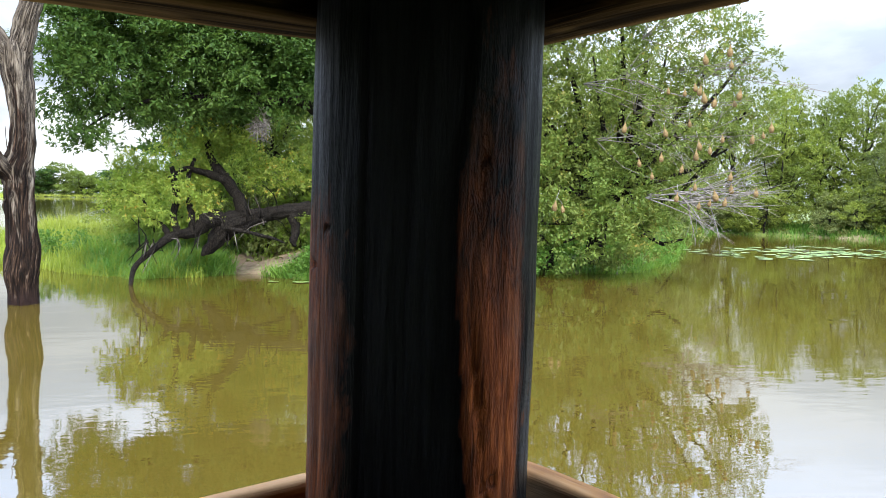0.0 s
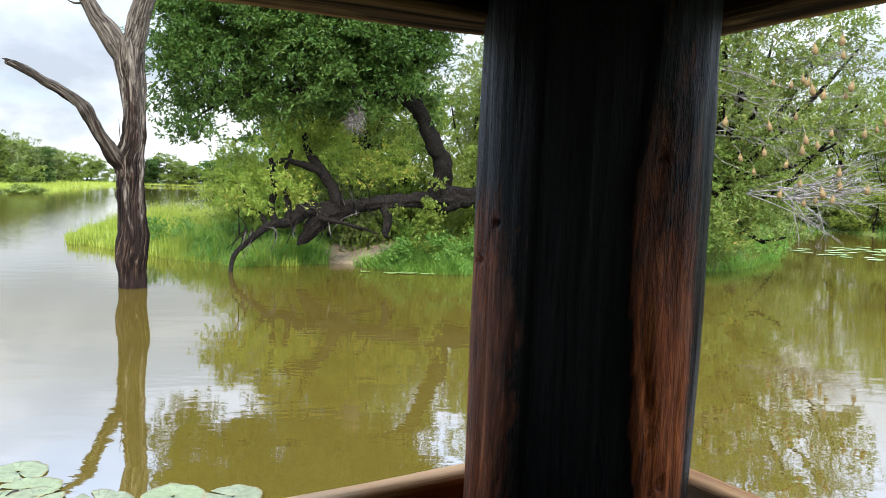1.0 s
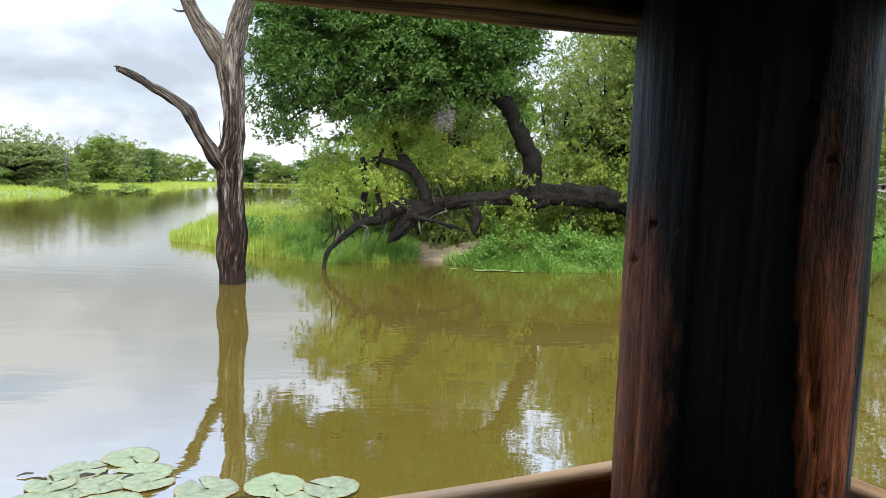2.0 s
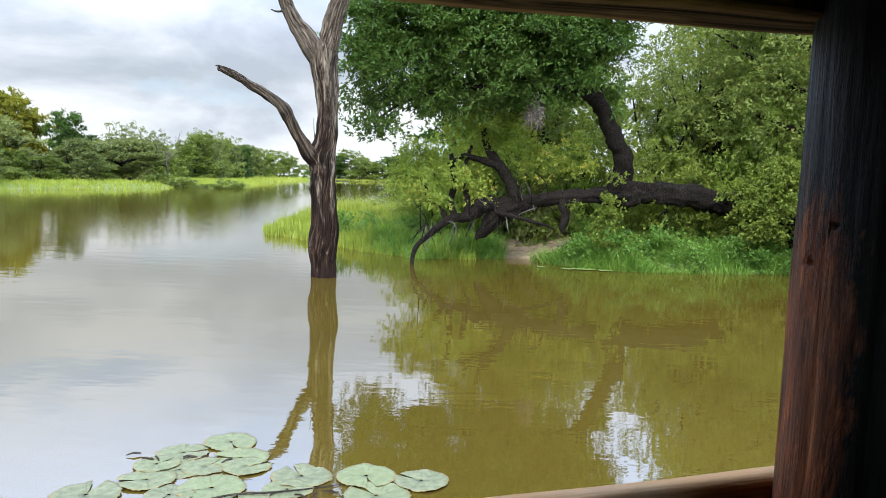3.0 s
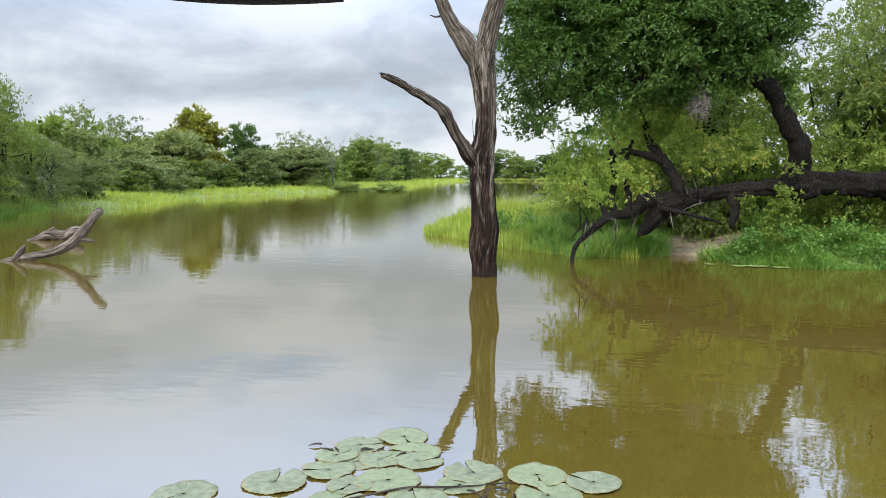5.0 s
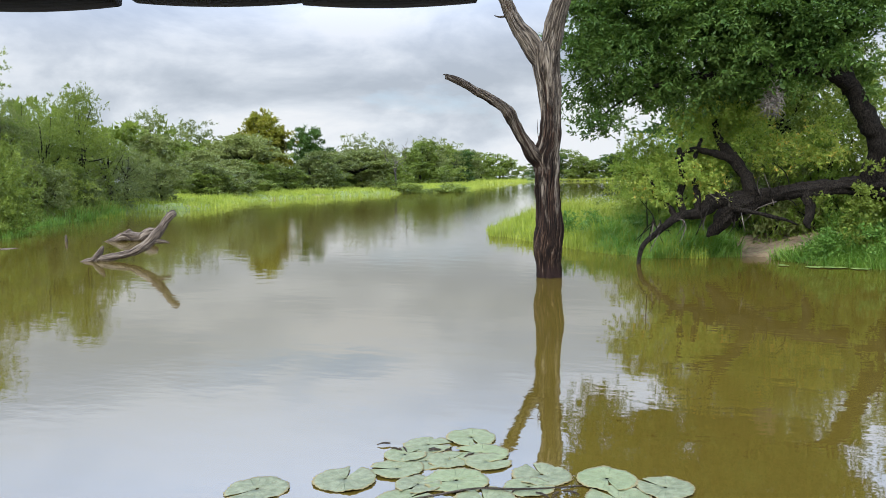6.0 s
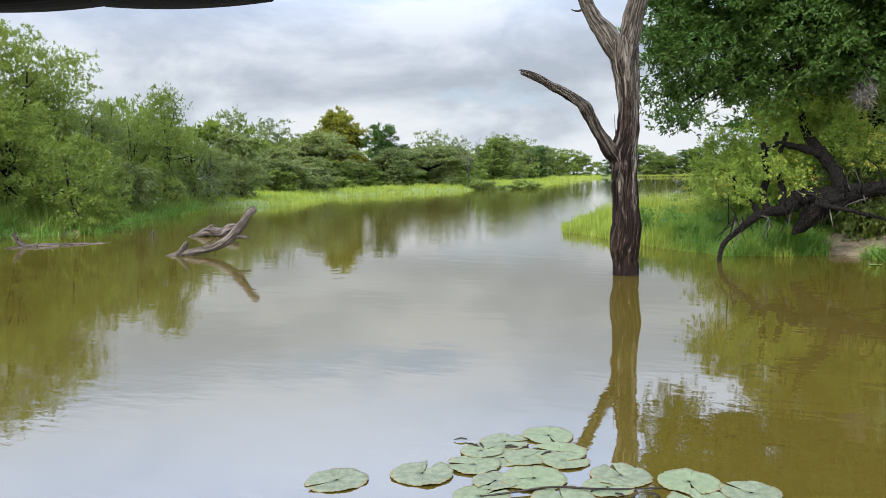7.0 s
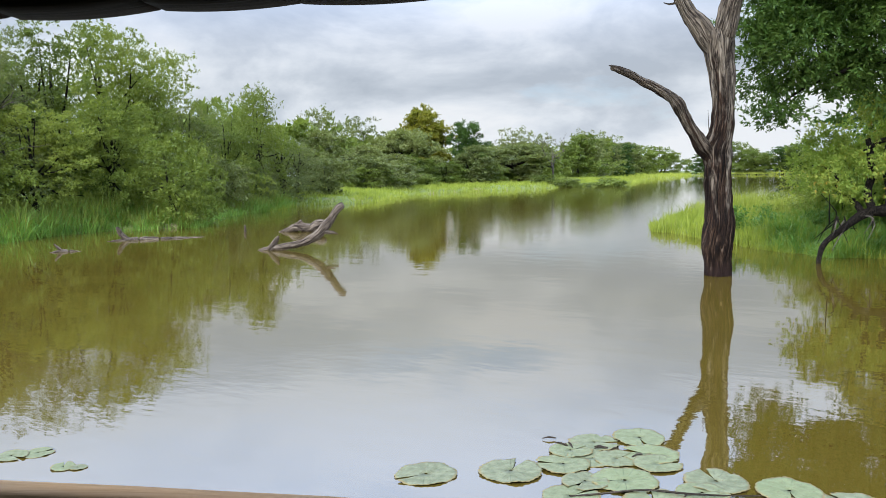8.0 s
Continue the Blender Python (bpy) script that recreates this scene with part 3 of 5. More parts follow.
def plank(length, height, thick, seed, steps=24, wear=0.0025, bevel=0.006, scallop=0.0):
    """A board along x from 0 to length, its top at z = 0, its outer face at y = 0, edges rounded and worn."""
    bm = bmesh.new()
    b = bevel
    prof = [(-b, 0), (-thick + b, 0), (-thick + 0.3 * b, -0.3 * b), (-thick, -b), (-thick, -height + b), (-thick + 0.3 * b, -height + 0.3 * b),
            (-thick + b, -height), (-b, -height), (-0.3 * b, -height + 0.3 * b), (0, -height + b), (0, -b), (-0.3 * b, -0.3 * b)]
    rings = []
    for i in range(steps + 1):
        x = length * i / steps
        ring = []
        for j, (y, z) in enumerate(prof):
            n1 = noise.noise(Vector((x * 9, y * 40 + seed, z * 12)))
            n2 = noise.noise(Vector((x * 2.2 + seed, y * 10, z * 3 + 5)))
            lift = -scallop * (1 - (2 * x / length - 1) ** 2) if z < -height / 2 else 0
            ring.append(bm.verts.new((x, y + wear * n1, z + wear * (n1 + 1.6 * n2) + lift)))
        rings.append(ring)
    k = len(prof)
    for r0, r1 in zip(rings, rings[1:]):
        for j in range(k):
            bm.faces.new((r0[j], r1[j], r1[(j + 1) % k], r0[(j + 1) % k]))
    bm.faces.new(rings[0])
    bm.faces.new(rings[-1][::-1])
    bmesh.ops.recalc_face_normals(bm, faces=bm.faces)
    return bm


def put(ob, m):
    ob.matrix_basis = m
    return ob


def hide_post(seg, levels):
    """Corner post: a rounded square, a raised slab of wood along its right side with a wavering edge, cracks and worm holes."""
    bm = bmesh.new()
    tag = bm.verts.layers.float.new("slab")
    rings = []
    dents = ((-0.045, 1.582, 0.0013, 0.0017), (-0.053, 1.563, 0.0012, 0.0018), (0.031, 1.497, 0.0012, 0.005), (0.037, 1.464, 0.0013, 0.0022), (0.029, 1.615, 0.001, 0.002))
    for z in levels:
        ring = []
        edge = float(np.interp(z, (1.42, 1.455, 1.525, 1.583, 1.611, 1.65, 1.70), (0.029, 0.0255, 0.0178, 0.0153, 0.0178, 0.0215, 0.0228)))
        edge += 0.0022 * noise.noise(Vector((3, 1, z * 24))) + 0.0014 * noise.noise(Vector((7, 1, z * 70)))
        for k in range(seg):
            a = 2 * math.pi * k / seg
            c, s = math.cos(a), math.sin(a)
            r = 0.0565 / (abs(c) ** 2.7 + abs(s) ** 2.7) ** (1 / 2.7)
            wob = noise.noise(Vector((c * 3, s * 3, z * 6))) * 0.0014 + noise.noise(Vector((c * 14, s * 14, z * 9))) * 0.0007 + noise.noise(Vector((c * 40, s * 40, z * 14))) * 0.0004
            x = c * r
            on = min(1.0, max(0.0, (x - edge) / 0.0014)) if s < 0 else (1.0 if x > 0.05 else 0.0)
            wob += 0.0032 * on
            if s < 0:
                if on:
                    wob += 0.0011 * noise.noise(Vector((x * 160, 2, z * 26)))
                wob -= 0.0030 * math.exp(-((x - edge - 0.008) / 0.0009) ** 2) * min(1.0, max(0.0, (1.545 - z) / 0.03))
                wob -= 0.0020 * math.exp(-((x + 0.0255) / 0.0010) ** 2)
                for dx, dz, rx, rz in dents:
                    wob -= 0.005 * math.exp(-((x - dx) / rx) ** 2 - ((z - dz) / rz) ** 2)
            ring.append(bm.verts.new((c * (r + wob), s * (r + wob), z)))
            ring[-1][tag] = on
        rings.append(ring)
    for r0, r1 in zip(rings, rings[1:]):
        for k in range(seg):
            bm.faces.new((r0[k], r0[(k + 1) % seg], r1[(k + 1) % seg], r1[k]))
    bm.faces.new(rings[-1])
    return bm


COARSE = [-0.7 + 0.3 * i for i in range(10)] + [ROOF_Z]
FINE = [-0.7 + 0.1 * i for i in range(20)] + [1.3 + 0.0025 * i for i in range(193)] + [1.83 + 0.1 * i for i in range(5)] + [ROOF_Z]
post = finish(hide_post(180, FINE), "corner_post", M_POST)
plain_post = finish(hide_post(24, COARSE), "corner_post", M_POST)
post.matrix_basis = pose(0.0846, 0.4064, 1.55, 0, 1.1, -13.5) @ pose(0, 0, -1.55)
for k, (a, b) in enumerate(((LEN_A - 0.08, 0.09), (LEN_A - 0.08, LEN_B - 0.08), (0.04, LEN_B - 0.08))):
    p = CORNER + AXIS_A * a + AXIS_B * b
    tagged(put(plain_post if k == 0 else new("corner_post", plain_post.data), pose(p.x, p.y, 0, 0, 0, 40 * k)), "dark timber post carrying the hide", "post")
tagged(post, "thick timber post with flaked dark stain over red-brown wood", "post")

SILL_Z, HEAD_Z, SILL_T = 1.437, 1.687, 0.018


def lower_wall(name, label, start, length, turn, top_mat):
    wall = tagged(put(new(name), hide_pose(*start, 0, turn)), label, "wall", kind="structure")
    top, i = SILL_Z, 0
    while top > 0.1:
        h = 0.145 if i else 0.12
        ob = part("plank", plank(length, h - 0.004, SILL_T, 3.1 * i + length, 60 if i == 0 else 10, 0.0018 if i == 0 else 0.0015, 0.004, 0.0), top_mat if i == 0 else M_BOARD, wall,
                  "worn varnished board, bleached along its top" if i == 0 else "")
        ob.location = (0, 0, top)
        top -= h
        i += 1
    return wall


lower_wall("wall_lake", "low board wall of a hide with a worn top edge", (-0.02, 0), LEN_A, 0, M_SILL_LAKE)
lower_wall("wall_side", "low board wall of a hide with a worn top edge", (-0.052, LEN_B), LEN_B - 0.04, 90, M_SILL)

upper = tagged(put(new("wall_upper"), hide_pose(0, 0, 0)), "dark boards above the viewing slot", "wall", kind="structure")
head = part("header_board", plank(0.47, 0.66, 0.052, 8.8, 40, 0.0022, 0.006), M_HEADER, upper, "bark-edged board over the slot")
head.matrix_basis = pose(-0.03, 0.0, HEAD_Z + 0.66, 0, 0.88, 0)
s, i = 0.447, 0
rs = random.Random(5)
while s < LEN_A:
    wdt = rs.choice((0.077, 0.078, 0.0785))
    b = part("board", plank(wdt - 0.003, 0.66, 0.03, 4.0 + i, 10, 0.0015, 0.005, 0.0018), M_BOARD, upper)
    b.matrix_basis = pose(s, 0.0, 1.6772 + 0.66 + rs.uniform(-0.0012, 0.0012), 0, rs.uniform(-0.8, 0.8), 0)
    s += wdt
    i += 1
upper_side = tagged(put(new("wall_upper_side"), hide_pose(-0.052, LEN_B, 0, 90)), "dark boards above the viewing slot", "wall", kind="structure")
head2 = part("header_board", plank(0.16, 0.66, 0.042, 2.1, 20, 0.003, 0.007), M_HEADER, upper_side, "bark-edged board over the slot")
head2.location = (LEN_B - 0.20, 0.0, HEAD_Z + 0.66)
head3 = part("header_board", plank(LEN_B - 0.2, 0.64, 0.042, 6.1, 30, 0.004, 0.007), M_HEADER, upper_side)
head3.location = (0, 0.0, HEAD_Z + 0.653)


def box_between(a0, a1, b0, b1, z0, z1):
    bm = bmesh.new()
    bmesh.ops.create_cube(bm, size=1)
    c = hide_pose((a0 + a1) / 2, (b0 + b1) / 2, (z0 + z1) / 2)
    bmesh.ops.transform(bm, matrix=c @ Matrix.Diagonal((a1 - a0, b1 - b0, z1 - z0, 1)), verts=bm.verts)
    bmesh.ops.bevel(bm, geom=bm.edges[:], offset=0.004, segments=1, affect="EDGES")
    return bm


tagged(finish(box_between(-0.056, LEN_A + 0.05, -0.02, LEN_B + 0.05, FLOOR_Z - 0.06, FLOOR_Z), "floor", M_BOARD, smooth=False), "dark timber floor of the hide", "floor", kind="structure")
# ceiling, end and back walls: unseen, added to keep light off the post
tagged(finish(box_between(-0.12, LEN_A + 0.12, -0.12, LEN_B + 0.12, ROOF_Z, ROOF_Z + 0.06), "ceiling", M_BOARD, smooth=False), "unseen dark timber ceiling of the hide", "ceiling", kind="structure")
tagged(finish(box_between(LEN_A, LEN_A + 0.04, 0.04, LEN_B, 0.1, ROOF_Z - 0.002), "wall_end", M_BOARD, smooth=False), "unseen dark board end wall of the hide", "wall", kind="structure")
tagged(finish(box_between(-0.056, LEN_A + 0.04, LEN_B + 0.003, LEN_B + 0.043, 0.1, ROOF_Z - 0.002), "wall_back", M_BOARD, smooth=False), "unseen dark board back wall of the hide", "wall", kind="structure")

# ---------------------------------------------------------------- drowned dead tree
DT = (-3.25, 12.1, 0)
dead_tree = thing("dead_tree", "bare weathered grey dead tree standing in water", "tree", DT)
part("trunk", tube(bmesh.new(), [(-3.25, 12.1, -0.9, 0.2), (-3.25, 12.1, 0.0, 0.195), (-3.26, 12.1, 0.26, 0.2), (-3.27, 12.1, 0.46, 0.228), (-3.26, 12.1, 0.64, 0.222), (-3.24, 12.1, 0.82, 0.203), (-3.26, 12.1, 1.16, 0.18), (-3.27, 12.1, 1.6, 0.177),
     (-3.29, 12.1, 1.92, 0.2), (-3.24, 12.1, 2.16, 0.17), (-3.22, 12.1, 2.5, 0.158), (-3.24, 12.1, 2.95, 0.168), (-3.28, 12.1, 3.26, 0.185), (-3.30, 12.1, 3.5, 0.205), (-3.33, 12.1, 3.66, 0.17)], 96, 0.025, 0.10, 3.0, 1.7, 0.22, DT, 0.35), M_DEAD, dead_tree)
part("limb", tube(bmesh.new(), [(-3.27, 12.1, 3.3, 0.13), (-3.19, 12.1, 3.73, 0.15), (-3.14, 12.1, 3.99, 0.155), (-3.08, 12.1, 4.19, 0.148), (-3.01, 12.1, 4.4, 0.131), (-2.94, 12.1, 4.82, 0.104), (-2.83, 12.1, 5.39, 0.06)], 48, 0.03, 0.14, 4.0, 5.0, 0.25, DT, 0.4), M_DEAD_LIMB, dead_tree)
part("limb", tube(bmesh.new(), [(-3.34, 12.08, 3.38, 0.13), (-3.45, 12.05, 3.55, 0.14), (-3.55, 12.02, 3.73, 0.14), (-3.71, 11.98, 3.94, 0.113), (-3.81, 11.95, 4.15, 0.097), (-3.88, 11.92, 4.32, 0.088), (-3.97, 11.88, 4.58, 0.078), (-4.09, 11.85, 5.06, 0.05)], 48, 0.03, 0.14, 4.0, 8.0, 0.25, DT, 0.3), M_DEAD_LIMB, dead_tree)
part("branch", tube(bmesh.new(), [(-3.3, 12.09, 1.62, 0.13), (-3.36, 12.03, 1.82, 0.125), (-3.45, 11.93, 1.95, 0.116), (-3.54, 11.8, 2.14, 0.097), (-3.64, 11.68, 2.35, 0.083), (-3.72, 11.55, 2.57, 0.09), (-3.83, 11.43, 2.7, 0.073), (-4.0, 11.3, 2.82, 0.064),
     (-4.15, 11.18, 2.91, 0.056), (-4.33, 11.05, 3.03, 0.052), (-4.46, 10.93, 3.09, 0.045), (-4.5, 10.88, 3.09, 0.03)], 32, 0.03, 0.2, 7.0, 3.0, 0.25, DT, 0.8), M_DEAD_LIMB, dead_tree, "broken bare branch")
part("splinter", tube(bmesh.new(), [(-4.44, 10.95, 3.11, 0.02), (-4.5, 10.88, 3.13, 0.014), (-4.53, 10.84, 3.125, 0.004)], 6, 0.02, 0.2, 9, 0, 0, DT), M_DEAD_LIMB, dead_tree)
for pts in ([(-3.9, 11.91, 4.11, 0.018), (-3.98, 11.88, 4.1, 0.014), (-4.06, 11.86, 4.13, 0.006)], [(-3.62, 11.82, 2.2, 0.012), (-3.68, 11.7, 2.28, 0.008), (-3.76, 11.62, 2.42, 0.004)],
            [(-3.42, 12.0, 1.5, 0.014), (-3.45, 11.97, 1.4, 0.012), (-3.40, 11.96, 1.2, 0.006)], [(-3.38, 12.02, 2.05, 0.008), (-3.4, 12.0, 2.3, 0.006), (-3.41, 12.0, 2.5, 0.003)]):
    part("twig", tube(bmesh.new(), pts, 6, 0.04, 0.1, 6, 0, 0, DT), M_DEAD_LIMB, dead_tree)

# ---------------------------------------------------------------- big leaning tree on the bank
BT = (5.2, 15.7, 0.4)
bank_tree = thing("leaning_tree", "large old tree with a long trunk leaning low over the bank", "tree", BT)
part("trunk", tube(bmesh.new(), [(6.0, 15.9, 0.1, 0.42), (5.4, 15.9, 0.7, 0.34), (4.7, 15.9, 1.08, 0.24), (3.94, 15.85, 1.28, 0.2), (3.17, 15.8, 1.36, 0.205), (2.39, 15.75, 1.40, 0.2), (1.86, 15.7, 1.37, 0.25), (1.58, 15.65, 1.37, 0.18), (1.18, 15.6, 1.37, 0.13), (0.57, 15.55, 1.29, 0.125),
     (-0.05, 15.5, 1.19, 0.14), (-0.42, 15.45, 1.03, 0.175), (-0.7, 15.4, 0.82, 0.165), (-0.88, 15.35, 0.6, 0.11), (-1.02, 15.31, 0.44, 0.03)], 40, 0.04, 0.26, 6.5, 2.0, 0.4, BT, 0.0, 0.5), M_BARK, bank_tree)
BOUGHS = [
    [(-0.32, 15.55, 1.17, 0.15), (-0.6, 15.41, 1.1, 0.14), (-0.84, 15.27, 1.11, 0.15), (-1.07, 15.13, 0.95, 0.105), (-1.35, 14.99, 0.88, 0.08), (-1.58, 14.86, 0.80, 0.072), (-1.82, 14.72, 0.60, 0.058), (-2.02, 14.58, 0.40, 0.048), (-2.14, 14.44, 0.16, 0.042), (-2.16, 14.3, -0.12, 0.03)],
    [(1.85, 15.72, 1.3, 0.27), (1.76, 15.68, 1.75, 0.2), (1.78, 15.61, 2.14, 0.175), (1.64, 15.54, 2.52, 0.155), (1.43, 15.47, 2.83, 0.135), (1.29, 15.4, 3.08, 0.12), (1.03, 15.32, 3.31, 0.1), (0.63, 15.25, 3.41, 0.08), (0.18, 15.18, 3.37, 0.07), (-0.32, 15.11, 3.27, 0.06), (-0.94, 15.04, 3.4, 0.045), (-1.56, 14.97, 3.31, 0.05), (-2.18, 14.9, 3.05, 0.03)],
    [(1.31, 15.5, 3.0, 0.12), (1.21, 15.75, 3.64, 0.106), (1.3, 15.9, 4.29, 0.096), (1.39, 16.05, 4.94, 0.075), (1.48, 16.2, 5.6, 0.05)],
    [(-0.14, 15.5, 1.12, 0.14), (-0.33, 15.58, 1.46, 0.115), (-0.55, 15.67, 1.79, 0.11), (-0.74, 15.75, 1.98, 0.11), (-0.89, 15.83, 2.23, 0.07), (-0.96, 15.92, 2.63, 0.055), (-1.09, 16.0, 3.08, 0.034)],
    [(-0.62, 15.66, 1.87, 0.08), (-0.98, 15.5, 2.01, 0.066), (-1.35, 15.4, 2.06, 0.044), (-1.61, 15.3, 1.89, 0.028)],
    [(-1.58, 14.9, 0.8, 0.06), (-1.75, 15.0, 1.05, 0.05), (-1.95, 15.05, 1.22, 0.045), (-2.02, 15.05, 1.48, 0.036), (-2.2, 15.1, 1.62, 0.02), (-2.42, 15.1, 1.66, 0.01)],
    [(-1.41, 15.0, 0.86, 0.07), (-1.51, 15.23, 1.24, 0.066), (-1.49, 15.37, 1.67, 0.066), (-1.58, 15.5, 2.11, 0.044)],
    [(-1.2, 15.08, 0.9, 0.07), (-1.22, 15.27, 1.4, 0.054), (-1.29, 15.43, 1.84, 0.044), (-1.17, 15.6, 2.28, 0.03)],
    [(0.65, 15.55, 1.28, 0.11), (0.72, 15.4, 0.99, 0.078), (0.7, 15.3, 0.7, 0.06), (0.72, 15.3, 0.62, 0.03)],
    [(0.1, 15.2, 3.37, 0.07), (-0.9, 15.6, 4.2, 0.055), (-1.9, 15.0, 4.6, 0.035), (-2.6, 14.5, 4.5, 0.02)],
    [(-0.9, 15.04, 3.38, 0.05), (-1.6, 14.7, 3.3, 0.04), (-2.3, 14.3, 3.0, 0.03), (-2.75, 14.1, 2.7, 0.012)],
    [(1.25, 15.8, 3.8, 0.07), (0.6, 16.1, 4.4, 0.05), (-0.2, 16.1, 5.2, 0.03)],
    [(-0.65, 15.35, 1.0, 0.06), (-0.4, 15.0, 0.95, 0.04), (0.2, 14.95, 0.82, 0.03), (0.5, 15.0, 0.7, 0.015)],
]
for i, pts in enumerate(BOUGHS):
    part("limb", tube(bmesh.new(), pts, 18 if pts[0][3] > 0.1 else 8, 0.05, 0.24, 8.0, 3.3 * i, 0.35, BT, 0.0, 0.8), M_BARK, bank_tree)


def shift(blobs, at):
    return [(b[0] - at[0], b[1] - at[1], b[2] - at[2], *b[3:]) for b in blobs]


CROWN = [(-2.72, 14.27, 3.57, 0.62), (-3.15, 14.18, 4.18, 0.5), (-2.19, 14.86, 4.26, 1.05), (-1.18, 15.3, 4.1, 1.1), (-0.13, 15.6, 4.3, 1.15), (0.75, 15.7, 4.3, 0.95), (-1.75, 14.8, 3.25, 0.5), (-2.45, 14.3, 3.0, 0.34), (-2.73, 14.06, 2.66, 0.2),
         (-0.7, 15.3, 3.45, 0.36), (0.0, 15.9, 4.0, 0.5), (0.75, 16.0, 4.05, 0.42), (0.6, 15.8, 5.0, 0.7), (-0.82, 15.4, 5.0, 0.8), (-2.2, 14.7, 5.0, 0.7), (1.15, 15.9, 3.95, 0.3), (1.62, 15.9, 3.2, 0.24), (1.4, 15.8, 4.9, 0.42), (0.3, 15.3, 3.75, 0.2), (0.9, 15.0, 3.5, 0.16), (0.15, 14.9, 3.2, 0.2), (1.5, 15.25, 2.95, 0.12), (-0.3, 14.9, 3.15, 0.2)]
crown_part("crown", 11, shift(CROWN, BT), 138000, 0.086, LEAF_DEEP, bank_tree, "dense dark green leafy crown", inner=4000, clump=190, spread=0.29, wide=0.38, hang=0.45, shell=0.55)
VINE = [(4.2, 15.1, 0.95, 0.42), (4.6, 15.1, 1.7, 0.5), (1.55, 15.2, 1.25, 0.16), (1.5, 15.1, 0.95, 0.2), (1.45, 15.0, 0.65, 0.24), (4.6, 15.0, 1.3, 0.55), (3.9, 15.3, 1.5, 0.22), (1.7, 15.4, 1.7, 0.12), (0.85, 15.4, 1.2, 0.1)]
crown_part("vine", 12, shift(VINE, BT), 17000, 0.05, LEAF_FRESH, bank_tree, "fresh green creeper on the trunk", clump=40, spread=0.13, wide=0.7, hang=0.8)

DRAPE = [(-2.15, 14.9, 1.5, 0.22), (-1.75, 14.8, 1.3, 0.16), (-1.45, 15.0, 1.7, 0.25), (-2.0, 15.5, 1.75, 0.4), (-1.2, 15.7, 1.75, 0.4), (-2.5, 15.2, 1.6, 0.3), (-1.3, 16.0, 2.4, 0.6), (-0.5, 16.2, 2.4, 0.5), (-2.3, 15.6, 2.05, 0.3), (-1.6, 15.0, 1.0, 0.2), (-1.0, 15.2, 1.4, 0.22), (0.2, 16.2, 2.0, 0.4), (1.0, 16.3, 2.2, 0.4), (-0.9, 15.6, 2.75, 0.35), (-0.3, 15.7, 2.7, 0.3)]
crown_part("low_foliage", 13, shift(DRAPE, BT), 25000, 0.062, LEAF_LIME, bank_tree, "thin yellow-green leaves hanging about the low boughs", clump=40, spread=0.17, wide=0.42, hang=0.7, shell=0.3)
rng = np.random.default_rng(14)
for k in range(46):
    t = rng.random()
    p = np.array([-2.0 + 2.6 * t, 14.6 + 1.0 * t, 0.72 + 0.55 * t]) + rng.normal(size=3) * 0.05
    e = p + np.array([rng.normal() * 0.22 - 0.1, rng.normal() * 0.18 - 0.12, -0.15 - 0.35 * rng.random() if k % 3 else 0.2 + 0.5 * rng.random()])
    m = (p + e) / 2 + rng.normal(size=3) * 0.06
    part("twig", tube(bmesh.new(), [(*p, 0.014), (*m, 0.010), (*e, 0.004)], 5, 0.12, 0.0, 4, 0, 0, BT), M_BARK_GREY if k % 4 == 0 else M_BARK, bank_tree)

# tangled bird nest of dry sticks in the crown
SN = (0.03, 15.05, 2.9)
stick_nest = thing("stick_nest", "shaggy hanging tangle of dry sticks", "bird nest", SN)
rs = random.Random(4)
bm = bmesh.new()
for i in range(150):
    a, e = rs.uniform(0, 6.28), rs.uniform(-1.2, 1.2)
    p = Vector((math.cos(a) * math.cos(e) * 0.8, math.sin(a) * math.cos(e) * 0.8, math.sin(e) * 1.35 - 0.1)) * rs.uniform(0.05, 0.24)
    d = Vector((rs.gauss(0, 1), rs.gauss(0, 1), rs.gauss(-0.6, 0.8))).normalized() * rs.uniform(0.15, 0.34)
    tube(bm, [(*(p - d * 0.5), 0.006), (*(p + Vector((rs.gauss(0, 0.03), rs.gauss(0, 0.03), 0.04))), 0.007), (*(p + d * 0.6), 0.003)], 4, 0.2, 0)
part("stick_ball", bm, M_TWIG, stick_nest)

# ---------------------------------------------------------------- trees and bushes, by kind
def limb_set(bm, rng, h, r, targets, fork=0.3, seg=8):
    """A trunk to about half the height, limbs from it to the masses of the crown."""
    bend = rng.normal(size=2) * 0.05 * h
    mid = (bend[0], bend[1], h * 0.5)
    tube(bm, [(0, 0, -0.4, r * 1.25), (bend[0] * 0.2, bend[1] * 0.2, h * 0.12, r), (*mid[:2], mid[2], r * 0.6), (bend[0] * 1.3, bend[1] * 1.3, h * 0.8, r * 0.2)], seg, h * 0.06, 0.15, 3.0)
    for t in targets:
        z = h * (fork + 0.25 * rng.random())
        s = z / (h * 0.5)
        a = np.array([bend[0] * s, bend[1] * s, z])
        b = np.array(t[:3])
        m = a * 0.45 + b * 0.55 + np.array([0, 0, -0.05 * h]) + rng.normal(size=3) * 0.03 * h
        tube(bm, [(*a, r * 0.45), (*m, r * 0.28), (*b, r * 0.1)], 6, h * 0.06, 0.15, 3.0)
    return bm


